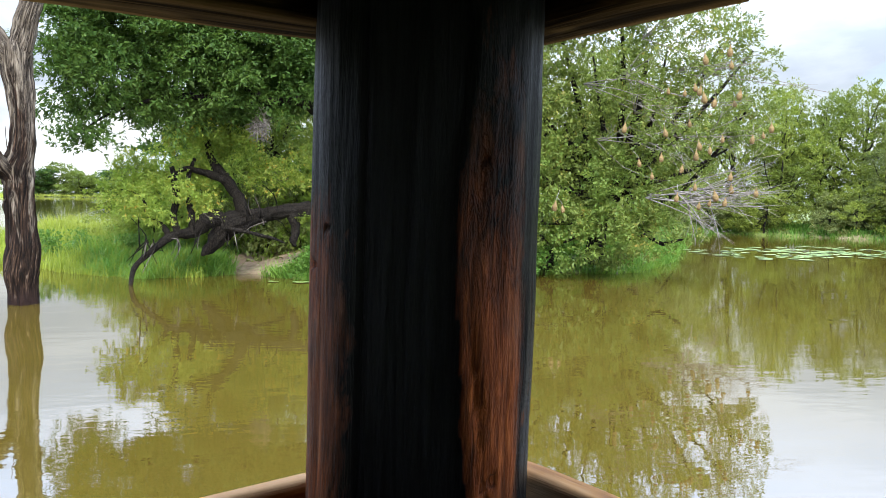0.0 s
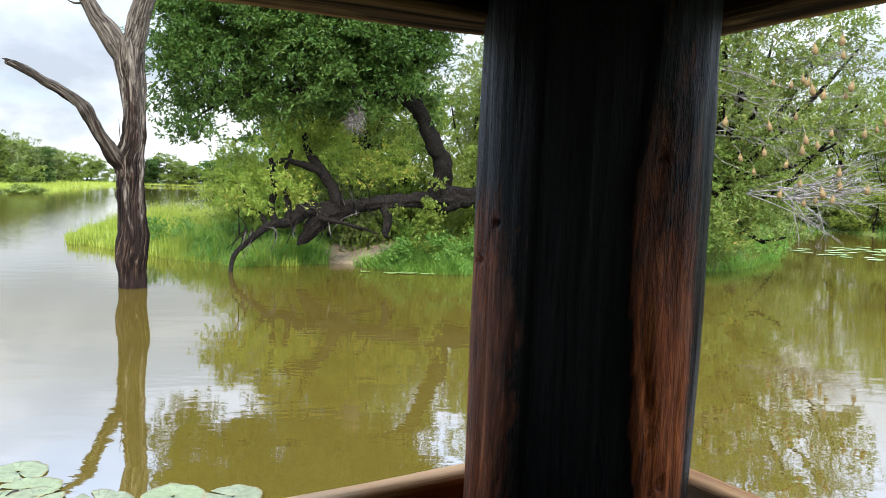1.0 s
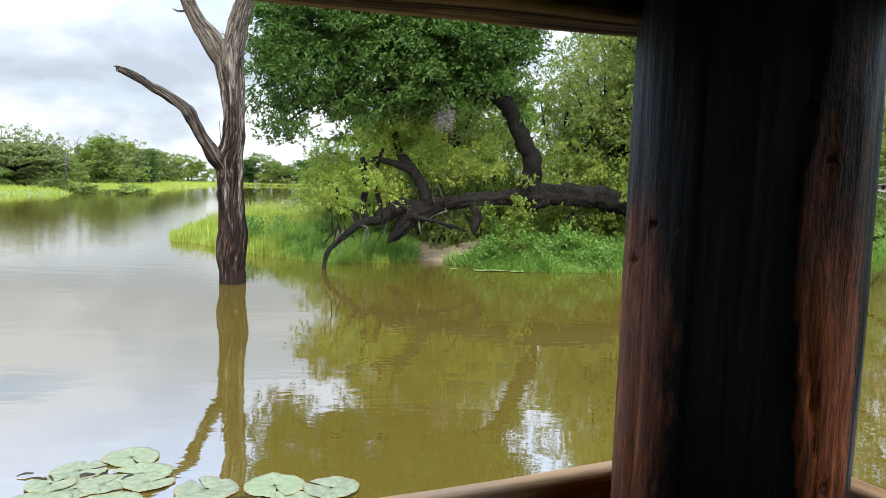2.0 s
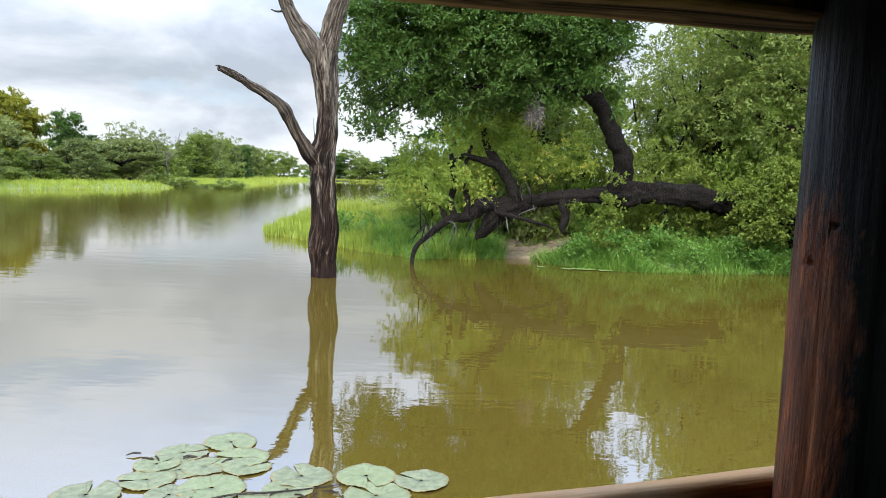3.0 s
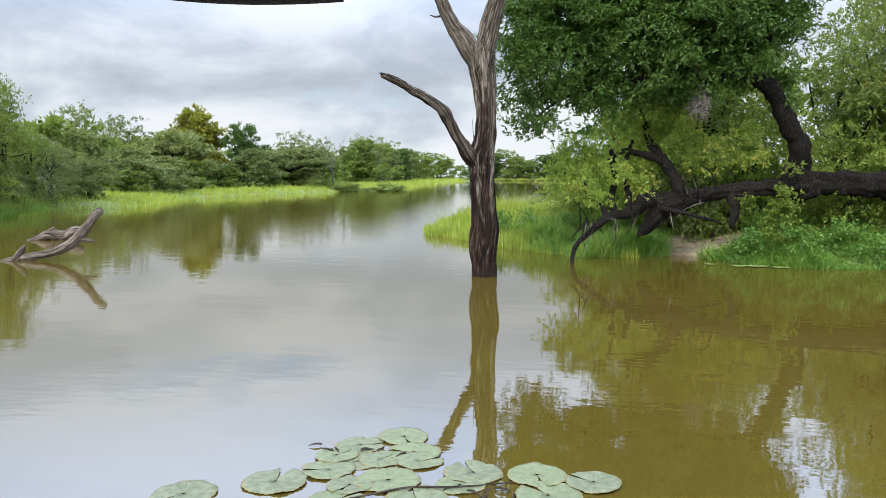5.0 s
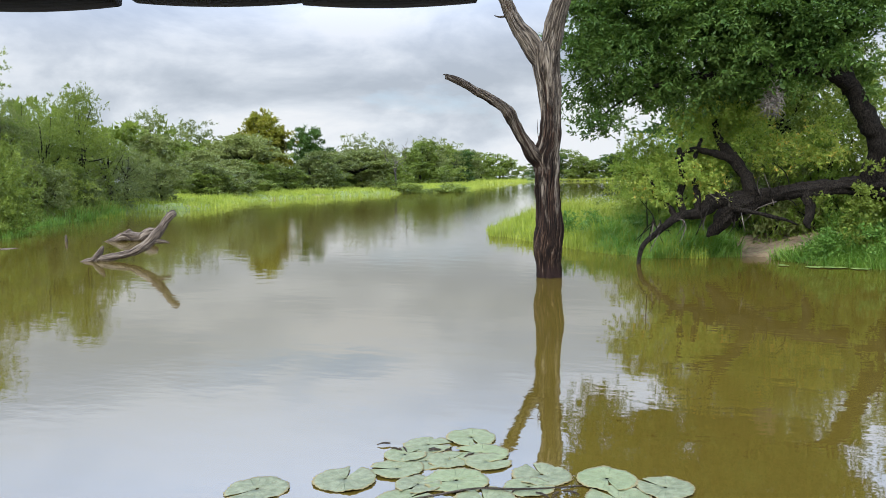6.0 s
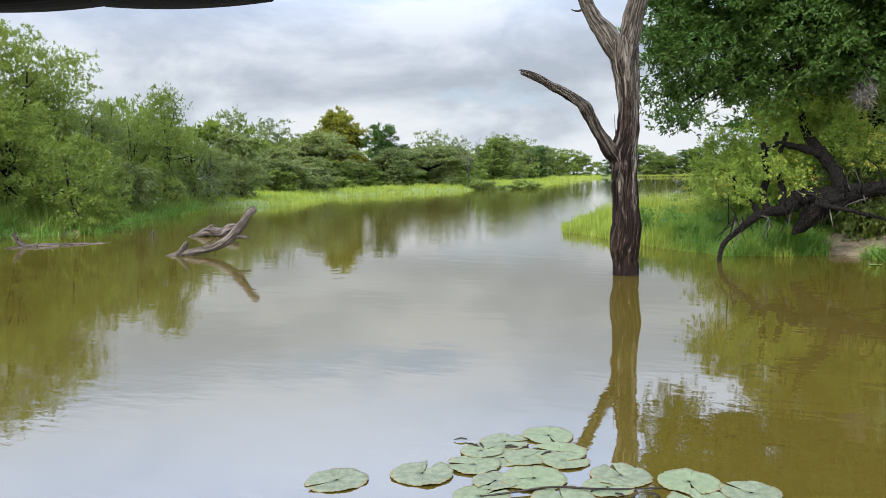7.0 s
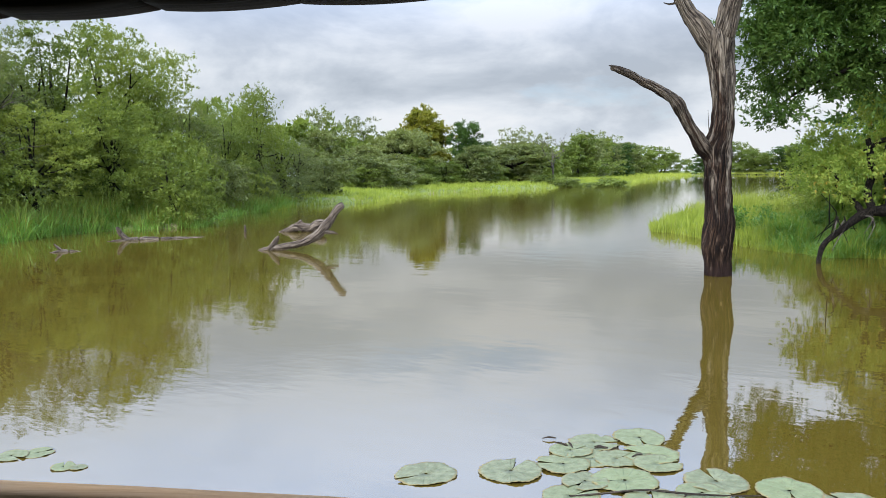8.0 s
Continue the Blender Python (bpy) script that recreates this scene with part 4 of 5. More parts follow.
def make_tree(name, label, seed, h, w, leaves, size, leaf, bark=None, low=0.25, masses=14, flat=0.85, fill=0.2, **kw):
    rng = np.random.default_rng(seed)
    ob = thing(name, label, "tree" if "shrub" not in name and "bush" not in name else "shrub")
    blobs = []
    for i in range(masses):
        u = (i + 0.5) / masses
        z = h * (low + (0.92 - low) * u)
        prof = math.sqrt(max(0.06, 1 - ((u - 0.32) / 0.72) ** 2))
        a = rng.random() * 6.28
        rr = w * 0.5 * prof * (0.15 + 0.7 * math.sqrt(rng.random()))
        br = w * (0.17 + 0.12 * rng.random()) * (0.65 + 0.35 * prof)
        blobs.append((rr * math.cos(a), rr * math.sin(a), z - 0.2 * br, br, flat))
    part("trunk", limb_set(bmesh.new(), rng, h * 0.95, max(0.05, 0.022 * h), blobs[::2]), bark or M_BARK, ob)
    crown_part("crown", seed + 1, blobs, leaves, size, leaf, ob, inner=int(leaves * fill), **kw)
    return ob


def make_umbrella(seed, h, w, leaves, size, leaf):
    rng = np.random.default_rng(seed)
    ob = thing("acacia_tree", "flat-topped spreading thorn tree", "tree")
    blobs = []
    for i in range(44):
        a, q = rng.random() * 6.28, math.sqrt(rng.random())
        blobs.append((w * 0.42 * q * math.cos(a), w * 0.42 * q * math.sin(a), h * (0.86 - 0.34 * q * q), w * (0.10 + 0.04 * rng.random()), 0.45))
    bm = bmesh.new()
    tube(bm, [(0, 0, -0.3, 0.2), (0.1, 0, h * 0.2, 0.16), (0.05, 0.1, h * 0.42, 0.13)], 8, 0.3)
    for b in blobs[::2]:
        tube(bm, [(0.05, 0.1, h * 0.36, 0.06), (b[0] * 0.5, b[1] * 0.5, h * 0.52, 0.04), (b[0], b[1], b[2], 0.02)], 6, 0.4)
    part("trunk", bm, M_BARK, ob)
    crown_part("crown", seed, blobs, leaves, size, leaf, ob, inner=900, clump=60, spread=0.30, shell=0.3, hang=0.0, three=True)
    return ob


def twig_tree(bm, rng, p, d, length, r, depth):
    """Bare branches, forking."""
    q = p + d * length * 0.5 + rng.normal(size=3) * length * 0.07
    e = p + d * length + rng.normal(size=3) * length * 0.08
    tube(bm, [(*p, r), (*q, r * 0.8), (*e, r * 0.55)], 5 if depth < 3 else 4, length, 0.0)
    if depth:
        for k in range(3 if depth > 1 else 2):
            n = d + rng.normal(size=3) * 0.55
            n[2] = n[2] * 0.8 + 0.25
            twig_tree(bm, rng, (e if k else q), n / np.linalg.norm(n), length * (0.62 + 0.2 * rng.random()), r * 0.55, depth - 1)


def make_bare(seed, h):
    rng = np.random.default_rng(seed)
    ob = thing("bare_tree", "leafless grey tree with thin bare branches", "tree")
    bm = bmesh.new()
    twig_tree(bm, rng, np.array([0, 0, -0.2]), np.array([0.05, 0, 1.0]), h * 0.38, h * 0.018, 4)
    part("branches", bm, M_BARK_GREY, ob)
    return ob


PROTO = {}


def plant(kind, x, y, h, w=None, turn=None):
    """Set a tree of a kind at a place, scaled to its height and width."""
    src, ph, pw, used = PROTO[kind]
    k = h / ph
    kw = (w / pw) if w else k
    z = float(ground_z(np.array([x]), np.array([y]))[0]) - 0.05
    turn = turn if turn is not None else (x * 37.7 + y * 91.3) % 360
    m = pose(x, y, z, 0, 0, turn) @ Matrix.Diagonal((kw, kw, k, 1))
    if not used:
        PROTO[kind] = (src, ph, pw, True)
        src.matrix_basis = m
        return src
    c = copy_thing(src, Matrix.Identity(4))
    c.matrix_basis = m
    return c


def proto(kind, ob, h, w):
    PROTO[kind] = (ob, h, w, False)


proto("leafy_a", make_tree("leafy_tree", "bushy mid-green tree on the lake bank", 21, 7, 5.0, 36000, 0.085, LEAF_MID, low=0.08, masses=34, fill=0.1, clump=80, spread=0.28, hang=0.3, three=True), 7, 5.0)
proto("leafy_b", make_tree("leafy_tree", "bushy fresh-green tree on the lake bank", 22, 6.5, 5.0, 36000, 0.085, LEAF_FRESH, low=0.08, masses=34, fill=0.1, clump=80, spread=0.28, hang=0.4, three=True), 6.5, 5.0)
proto("leafy_c", make_tree("leafy_tree", "bushy dull green tree on the lake bank", 23, 7, 4.5, 36000, 0.08, LEAF_GREY, low=0.06, masses=34, fill=0.1, clump=80, spread=0.25, hang=0.2, three=True), 7, 4.5)
proto("deep", make_tree("leafy_tree", "dense dark green tree", 24, 7, 5.0, 19000, 0.19, LEAF_DEEP, low=0.06, masses=26, fill=0.1, clump=90, spread=0.32, three=True), 7, 5.0)
proto("yellow", make_tree("yellowing_tree", "tall tree with yellowing leaves", 25, 8, 5.0, 19000, 0.24, LEAF_GOLD, low=0.2, masses=30, fill=0.15, clump=90, spread=0.36, three=True), 8, 5.0)
proto("far_a", make_tree("distant_tree", "round mid-green tree far across the lake", 26, 7, 6.0, 12000, 0.24, LEAF_MID, low=0.02, masses=22, fill=0.1, clump=110, spread=0.46, three=True), 7, 6.0)
proto("far_b", make_tree("distant_tree", "round grey-green tree far across the lake", 27, 7, 6.0, 12000, 0.24, LEAF_GREY, low=0.02, masses=22, fill=0.1, clump=110, spread=0.46, three=True), 7, 6.0)
proto("feather", make_tree("sparse_tree", "thin-leaved grey-green tree with airy crown", 28, 7, 5.0, 6500, 0.17, LEAF_GREY, M_BARK_GREY, low=0.3, fill=0.02, masses=22, clump=30, spread=0.30, three=True), 7, 5.0)
proto("shrub_a", make_tree("shrub", "rounded fresh-green shrub at the water's edge", 29, 2.6, 3.0, 15000, 0.075, LEAF_FRESH, low=0.02, masses=20, fill=0.1, clump=80, spread=0.20, three=True), 2.6, 3.0)
proto("shrub_b", make_tree("shrub", "rounded grey-green shrub on the bank", 30, 2.6, 3.0, 9000, 0.11, LEAF_GREY, low=0.02, masses=20, fill=0.1, clump=70, spread=0.20, three=True), 2.6, 3.0)
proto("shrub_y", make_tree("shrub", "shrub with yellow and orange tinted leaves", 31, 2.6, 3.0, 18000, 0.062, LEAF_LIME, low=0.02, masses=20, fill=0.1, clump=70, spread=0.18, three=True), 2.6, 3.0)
proto("umbrella", make_umbrella(32, 5.2, 6.0, 17000, 0.18, LEAF_GREY), 5.2, 6.0)
proto("bare", make_bare(33, 6.0), 6.0, 4.0)

# left bank
for kind, x, y, h, w in [
    ("leafy_c", -25.6, 12.4, 6.2, 4.5), ("leafy_a", -27.2, 15.6, 7.1, 5.2), ("leafy_b", -28.2, 18.4, 7.7, 5.4), ("leafy_a", -29.0, 21.0, 7.0, 4.6), ("leafy_b", -24.6, 16.2, 4.3, 3.6), ("leafy_b", -24.0, 13.2, 3.8, 3.4),
    ("leafy_c", -29.8, 23.6, 5.0, 3.6), ("leafy_a", -33.0, 27.4, 5.8, 3.4), ("leafy_b", -30.4, 28.6, 6.3, 3.8), ("leafy_a", -29.6, 26.0, 5.0, 3.4), ("leafy_c", -31.8, 31.6, 4.0, 3.8), ("shrub_a", -22.2, 16.8, 2.9, 2.8),
    ("shrub_b", -25.6, 18.8, 2.3, 2.4), ("shrub_b", -27.4, 23.6, 2.2, 2.4), ("shrub_b", -29.4, 27.4, 1.9, 2.0), ("leafy_a", -24.6, 9.0, 6.2, 5.0), ("shrub_a", -23.6, 11.0, 2.6, 3.0), ("leafy_c", -30, 12, 6.6, 5.0),
    ("leafy_a", -31.5, 16.5, 7.2, 5.0), ("shrub_a", -26.6, 20.8, 3.2, 3.0), ("bare", -25.0, 11.3, 4.6, 4.0), ("leafy_c", -34.0, 35.0, 3.6, 3.8), ("shrub_b", -33.5, 37.5, 2.6, 3.0), ("shrub_a", -28.4, 25.0, 2.4, 2.6)]:
    plant(kind, x, y, h, w)
# across the lake
for kind, x, y, h, w in [
    ("feather", -55.8, 60.2, 8.4, 5.8), ("feather", -57.6, 65.7, 7.3, 5.5), ("feather", -58.1, 71.3, 8.2, 5.8), ("far_b", -51.0, 56.2, 5.5, 5.8), ("far_b", -49.6, 60.2, 4.1, 5.3), ("umbrella", -49.6, 67.6, 6.3, 9.0),
    ("yellow", -54.2, 79.0, 9.6, 5.8), ("deep", -49.8, 80.0, 8.0, 5.2), ("umbrella", -46.9, 87.1, 5.0, 10.5), ("far_b", -45.0, 86.0, 2.2, 5.0), ("far_a", -47.6, 84.4, 2.0, 4.6), ("feather", -52.5, 99.3, 7.9, 5.5), ("bare", -41.6, 87.8, 6.6, 5.3), ("bare", -50.8, 91.1, 6.1, 5.3), ("bare", -58.7, 62.6, 8.7, 6.1),
    ("far_b", -48.2, 61.2, 3.2, 4.8), ("far_a", -47.0, 66.0, 3.3, 4.8), ("far_a", -45.7, 70.0, 2.6, 4.2), ("far_b", -44.9, 73.9, 4.3, 5.3), ("far_a", -45.4, 77.1, 2.6, 4.8), ("far_b", -51.0, 87.1, 5.0, 6.3), ("far_b", -56.8, 75.9, 6.1, 6.6),
    ("far_a", -56.7, 98.8, 5.4, 7.3), ("far_b", -57.3, 107.4, 5.9, 7.3), ("far_a", -57.3, 117.1, 6.2, 7.3), ("feather", -56.1, 112.2, 7.6, 6.1), ("far_a", -56.9, 130.5, 7.9, 8.5), ("far_b", -58.6, 137.9, 8.1, 9.0), ("far_a", -60.4, 147.6, 7.9, 8.5),
    ("deep", -63.4, 158.6, 8.1, 9.0), ("far_a", -65.9, 168.4, 8.6, 9.8), ("deep", -63.8, 165.0, 8.1, 8.8), ("far_b", -67.1, 181.5, 8.1, 9.5), ("far_a", -72.6, 209.0, 8.5, 9.9), ("far_a", -79.2, 247.5, 9.2, 12.1),
    ("feather", -61.0, 144.0, 9.6, 7.3), ("feather", -61.6, 156.2, 9.2, 6.6), ("far_a", -48.2, 57.6, 2.4, 4.0), ("far_a", -60.1, 101.0, 3.7, 5.8), ("far_b", -55.9, 102.5, 3.2, 5.4), ("far_b", -52.8, 70.8, 5.0, 6.1), ("far_a", -54.1, 64.7, 5.3, 6.1)]:
    plant(kind, x, y, h * 1.0, w * 1.04)
for x, y, h, w in ((-38.9, 79.6, 1.1, 3.4), (-36.4, 80.3, 1.3, 3.6), (-33.9, 80.9, 1.2, 3.4), (-31.9, 82.2, 1.9, 4.0), (-43.2, 62.5, 1.3, 3.0)):
    plant("far_a", x, y, h, w)
rs = random.Random(33)
for i in range(22):
    u = (i + rs.random()) / 22
    plant(("far_a", "far_b", "shrub_b")[i % 3], -40.5 - 17 * u + rs.uniform(-1.5, 1.5), 48 + 46 * u + rs.uniform(-2, 2), rs.uniform(1.8, 3.4), rs.uniform(3.0, 4.8))
for i in range(9):
    plant("far_a" if i % 3 else "deep", -70 + 7.2 * i, 274 + 6 * (i % 2), 9.5 + 1.8 * math.sin(i * 2.1), 14)
# right-hand far bank
for kind, x, y, h, w in [
    ("leafy_b", 26.8, 35.6, 7.9, 5.0), ("leafy_a", 28.8, 35.2, 7.5, 5.0), ("leafy_b", 30.8, 34.8, 8.0, 5.0), ("leafy_a", 32.4, 33.6, 7.9, 5.0), ("leafy_b", 34.6, 32.0, 8.2, 5.4), ("leafy_b", 24.6, 37.0, 7.6, 5.0), ("leafy_c", 28.9, 30.8, 4.6, 3.6),
    ("leafy_a", 22.0, 37.6, 6.0, 4.6), ("shrub_a", 29.4, 29.4, 3.2, 3.0), ("shrub_b", 26.8, 32.2, 1.9, 2.4), ("shrub_b", 24.6, 35.0, 1.8, 2.4), ("leafy_a", 19.0, 35.5, 6.8, 5.0), ("leafy_b", 15.4, 33.0, 6.2, 5.0), ("leafy_a", 36.0, 28.0, 7.2, 5.4),
    ("shrub_a", 32.0, 27.4, 2.8, 3.2), ("shrub_a", 24.4, 33.9, 2.3, 3.0), ("shrub_b", 22.8, 36.3, 2.6, 3.0), ("leafy_a", 25.6, 34.6, 4.6, 4.0), ("leafy_c", 20.6, 36.6, 4.4, 4.0), ("shrub_a", 27.6, 31.4, 2.4, 2.8)]:
    plant(kind, x, y, h, w)
# thicket behind the leaning tree
for kind, x, y, h, w in [
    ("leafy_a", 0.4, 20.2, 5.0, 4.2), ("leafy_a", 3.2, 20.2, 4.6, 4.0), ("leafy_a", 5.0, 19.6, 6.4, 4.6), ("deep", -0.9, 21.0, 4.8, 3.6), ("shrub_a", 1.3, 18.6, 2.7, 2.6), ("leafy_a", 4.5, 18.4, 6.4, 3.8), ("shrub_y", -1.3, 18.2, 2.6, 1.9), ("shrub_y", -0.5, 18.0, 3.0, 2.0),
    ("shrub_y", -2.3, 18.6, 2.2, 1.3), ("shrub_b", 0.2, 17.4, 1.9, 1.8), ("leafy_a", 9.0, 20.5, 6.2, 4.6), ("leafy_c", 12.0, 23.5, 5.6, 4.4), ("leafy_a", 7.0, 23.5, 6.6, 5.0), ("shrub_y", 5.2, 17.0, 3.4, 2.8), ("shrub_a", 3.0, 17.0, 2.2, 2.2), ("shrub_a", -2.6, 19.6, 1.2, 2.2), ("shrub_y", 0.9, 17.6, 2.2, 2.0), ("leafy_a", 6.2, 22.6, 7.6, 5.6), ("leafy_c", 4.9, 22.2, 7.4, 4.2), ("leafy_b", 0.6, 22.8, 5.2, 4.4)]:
    plant(kind, x, y, h, w)

# ---------------------------------------------------------------- tree with the weaver nests
NT = (7.4, 16.4, 0.3)
nest_tree = thing("nest_tree", "wide green tree over the water, hung with weaver nests", "tree", NT)
NEST_BLOBS = [(6.09, 14.9, 0.73, 0.62), (6.82, 14.5, 0.82, 0.6), (7.64, 14.4, 0.94, 0.55), (6.4, 15.4, 1.88, 1.1), (7.78, 15.3, 1.91, 1.05), (6.45, 15.9, 3.23, 1.35), (7.84, 15.3, 3.22, 1.3), (9.19, 15.0, 3.49, 1.1), (10.25, 14.8, 3.7, 0.65), (9.9, 15.1, 2.75, 0.7),
              (6.96, 15.7, 4.78, 1.55), (8.55, 15.4, 4.83, 1.2), (9.7, 15.2, 4.95, 0.9), (10.5, 15.2, 4.9, 0.5), (5.32, 16.3, 2.86, 1.35), (5.28, 16.3, 4.67, 1.45), (8.26, 14.0, 0.85, 0.3), (7.45, 15.5, 6.2, 1.5), (5.93, 16.1, 6.4, 1.4), (4.9, 16.0, 1.1, 0.85), (3.7, 17.0, 4.8, 0.85), (3.9, 17.0, 3.4, 0.8), (4.6, 16.6, 5.6, 0.8)]
bm = limb_set(bmesh.new(), np.random.default_rng(3), 5.5, 0.2, shift(NEST_BLOBS, NT), 0.12)
part("trunk", bm, M_BARK, nest_tree)
crown_part("crown", 41, shift(NEST_BLOBS, NT), 96000, 0.082, LEAF_OLIVE, nest_tree, "dull green leaves in loose sprays", inner=5000, clump=70, spread=0.25, wide=0.36, hang=0.4)
crown_part("low_foliage", 42, shift(NEST_BLOBS[:5] + NEST_BLOBS[-1:], NT), 16000, 0.075, LEAF_YELLOW, nest_tree, "yellowing lower leaves", clump=50, spread=0.18, wide=0.45, shell=0.6)


def spray(bm, rng, p, tips, n, r, fork=3):
    for i in range(n):
        t = np.array(tips[i % len(tips)]) + rng.normal(size=3) * 0.16
        q = np.array(p) * 0.5 + t * 0.5 + rng.normal(size=3) * 0.08
        tube(bm, [(*p, r), (*q, r * 0.6), (*t, r * 0.25)], 4, 0.5, 0)
        for k in range(fork):
            s = q + (t - q) * rng.random()
            e = s + (t - q) * 0.45 + rng.normal(size=3) * 0.13
            tube(bm, [(*s, r * 0.35), (*((s + e) / 2), r * 0.3), (*e, r * 0.15)], 3, 0.5, 0)


rng = np.random.default_rng(9)
bm = bmesh.new()
fan = shift([(8.9, 13.0, 2.35, 0), (9.15, 12.9, 2.15, 0), (9.2, 12.9, 1.85, 0), (8.9, 12.9, 1.6, 0), (8.5, 13.1, 1.2, 0), (8.3, 13.3, 0.9, 0)], NT)
for k in range(9):
    o = np.array([7.6, 14.3, 1.5]) + rng.random() * np.array([0.8, -0.8, 0.25]) + rng.normal(size=3) * np.array([0.08, 0.1, 0.18])
    spray(bm, rng, o - np.array(NT), [f[:3] for f in fan[k % 3:k % 3 + 4]], 4, 0.013, 4)
part("dead_spray", bm, M_TWIG, nest_tree, "fan of bleached bare twigs")
bm = bmesh.new()
for k in range(14):
    p = np.array([6.2 + 3.6 * rng.random(), 14.9, 2.4 + 2.6 * rng.random()])
    spray(bm, rng, p - np.array(NT), [p - np.array(NT) + np.array([rng.normal() * 0.6 + 0.5, -0.9, rng.normal() * 0.5]) for _ in range(3)], 5, 0.012, 2)
part("bare_spray", bm, M_TWIG, nest_tree, "bleached bare twigs among the leaves")

# weaver nests: bearing from the hide in degrees, height
NESTS = [(31.6, 4.26), (33.2, 4.39), (33.3, 4.14), (29.2, 3.69), (30.3, 3.65), (31.0, 3.74), (31.3, 3.68), (31.6, 3.54), (32.3, 3.45), (33.6, 3.43), (33.9, 3.58), (29.1, 2.9), (31.4, 2.65), (32.1, 2.56), (32.9, 2.77), (30.7, 3.07),
         (27.4, 2.32), (28.9, 2.42), (28.3, 2.07), (30.0, 1.66), (31.2, 1.87), (32.6, 1.7), (32.2, 1.57), (31.5, 1.51), (33.6, 1.83), (33.5, 2.07), (35.2, 1.77), (33.2, 1.59), (35.5, 2.83), (36.0, 2.96), (34.8, 2.76), (21.5, 1.46),
         (22.1, 1.41), (31.2, 2.46), (30.3, 2.21), (26.3, 2.99)]


def weaver_nest():
    ob = thing("weaver_nest", "small round straw nest hanging from a twig", "bird nest", group="weaver nests")
    bm = bmesh.new()
    tube(bm, [(0, 0, 0.14, 0.006), (0, 0, 0.10, 0.014), (0.003, 0, 0.06, 0.030), (0.006, 0, 0.0, 0.054), (0.01, 0, -0.05, 0.05), (0.012, 0, -0.085, 0.03)], 10, 0.02, 0.22, 30.0)
    part("body", bm, M_STRAW, ob)
    bm = bmesh.new()
    tube(bm, [(0, 0, 0.12, 0.005), (0.01, 0.02, 0.2, 0.005), (0.06, 0.12, 0.34, 0.006)], 5, 0.05, 0)
    part("stalk", bm, M_TWIG, ob)
    return ob


first = weaver_nest()
rs = random.Random(8)
for i, (ang, z) in enumerate(NESTS):
    d = 14.6 + (0.6 if ang > 33 and z > 2.5 else 0) + rs.uniform(-0.3, 0.3)
    z2 = 1.6 + (z - 1.6) * d / 15.6
    k = rs.uniform(0.62, 0.98)
    m = pose(d * math.sin(radians(ang)), d * math.cos(radians(ang)), z2, rs.uniform(-12, 12), rs.uniform(-12, 12), rs.uniform(0, 360)) @ Matrix.Diagonal((k, k, k, 1))
    if i == 0:
        first.matrix_basis = m
    else:
        copy_thing(first, Matrix.Identity(4)).matrix_basis = m

# ---------------------------------------------------------------- far woods, closing the view
rng = np.random.default_rng(50)
WOODS = []
for x0, y0, x1, y1, n, h in [(-34, 4, -38, 32, 40, 6.2), (-46, 36, -62, 78, 46, 6.4), (-60, 74, -66, 135, 36, 5.5), (-66, 135, -92, 275, 64, 7.0), (-90, 282, 30, 296, 60, 8.0), (0, 26, 20, 42, 12, 4.0), (20, 42, 45, 30, 14, 6.0), (45, 30, 52, 2, 10, 6.0), (14, 56, 36, 110, 16, 6)]:
    for i in range(n):
        t = (i + rng.random()) / n
        WOODS.append((x0 + (x1 - x0) * t + rng.normal() * 1.2, y0 + (y1 - y0) * t + rng.normal() * 1.2, h * (0.15 + 0.5 * rng.random()) + 0.3, h * (0.3 + 0.15 * rng.random())))
v, f = leaf_cloud(rng, WOODS, 110000, 0.5, clump=60, spread=0.6, shell=0.3, three=True)
tagged(raw_mesh("far_woods", v, f, LEAF_MID), "distant green bushland closing the view", "woods", kind="stuff")


# ---------------------------------------------------------------- grass and reeds
def grass_patch(name, label, seed, box, depth, count, height, width, mat, lean=0.3, keep=None, plain=False):
    """Grass over the land in a box, as deep as depth from the water's edge (from, to)."""
    rng = np.random.default_rng(seed)
    x = rng.uniform(box[0], box[2], count * 6)
    y = rng.uniform(box[1], box[3], count * 6)
    d = shore_distance(x, y)
    ok = (d > depth[0]) & (d < depth[1])
    tuft = np.sin(x * 3.1 + np.sin(y * 2.3) * 2) * np.sin(y * 2.7 + np.sin(x * 1.9) * 2)
    ok &= rng.random(len(x)) < 0.55 + 0.45 * tuft
    if keep is not None:
        ok &= keep(x, y)
    x, y = x[ok][:count], y[ok][:count]
    z = np.maximum(ground_z(x, y), -0.06) - 0.03
    hh = height * (0.75 + 0.3 * np.sin(x * 1.3 + 2 * np.sin(y * 0.9)) + 0.3 * np.sin(x * 4.1 + 3 * np.sin(y * 3.3)) * np.sin(y * 3.7)) * np.where(rng.random(len(x)) < 0.06, 1.5, 1.0)
    v, f = blades(rng, np.stack([x, y], 1), z, hh, width, lean, plain)
    return tagged(raw_mesh(name, v, f, mat), label, "grass", kind="stuff")


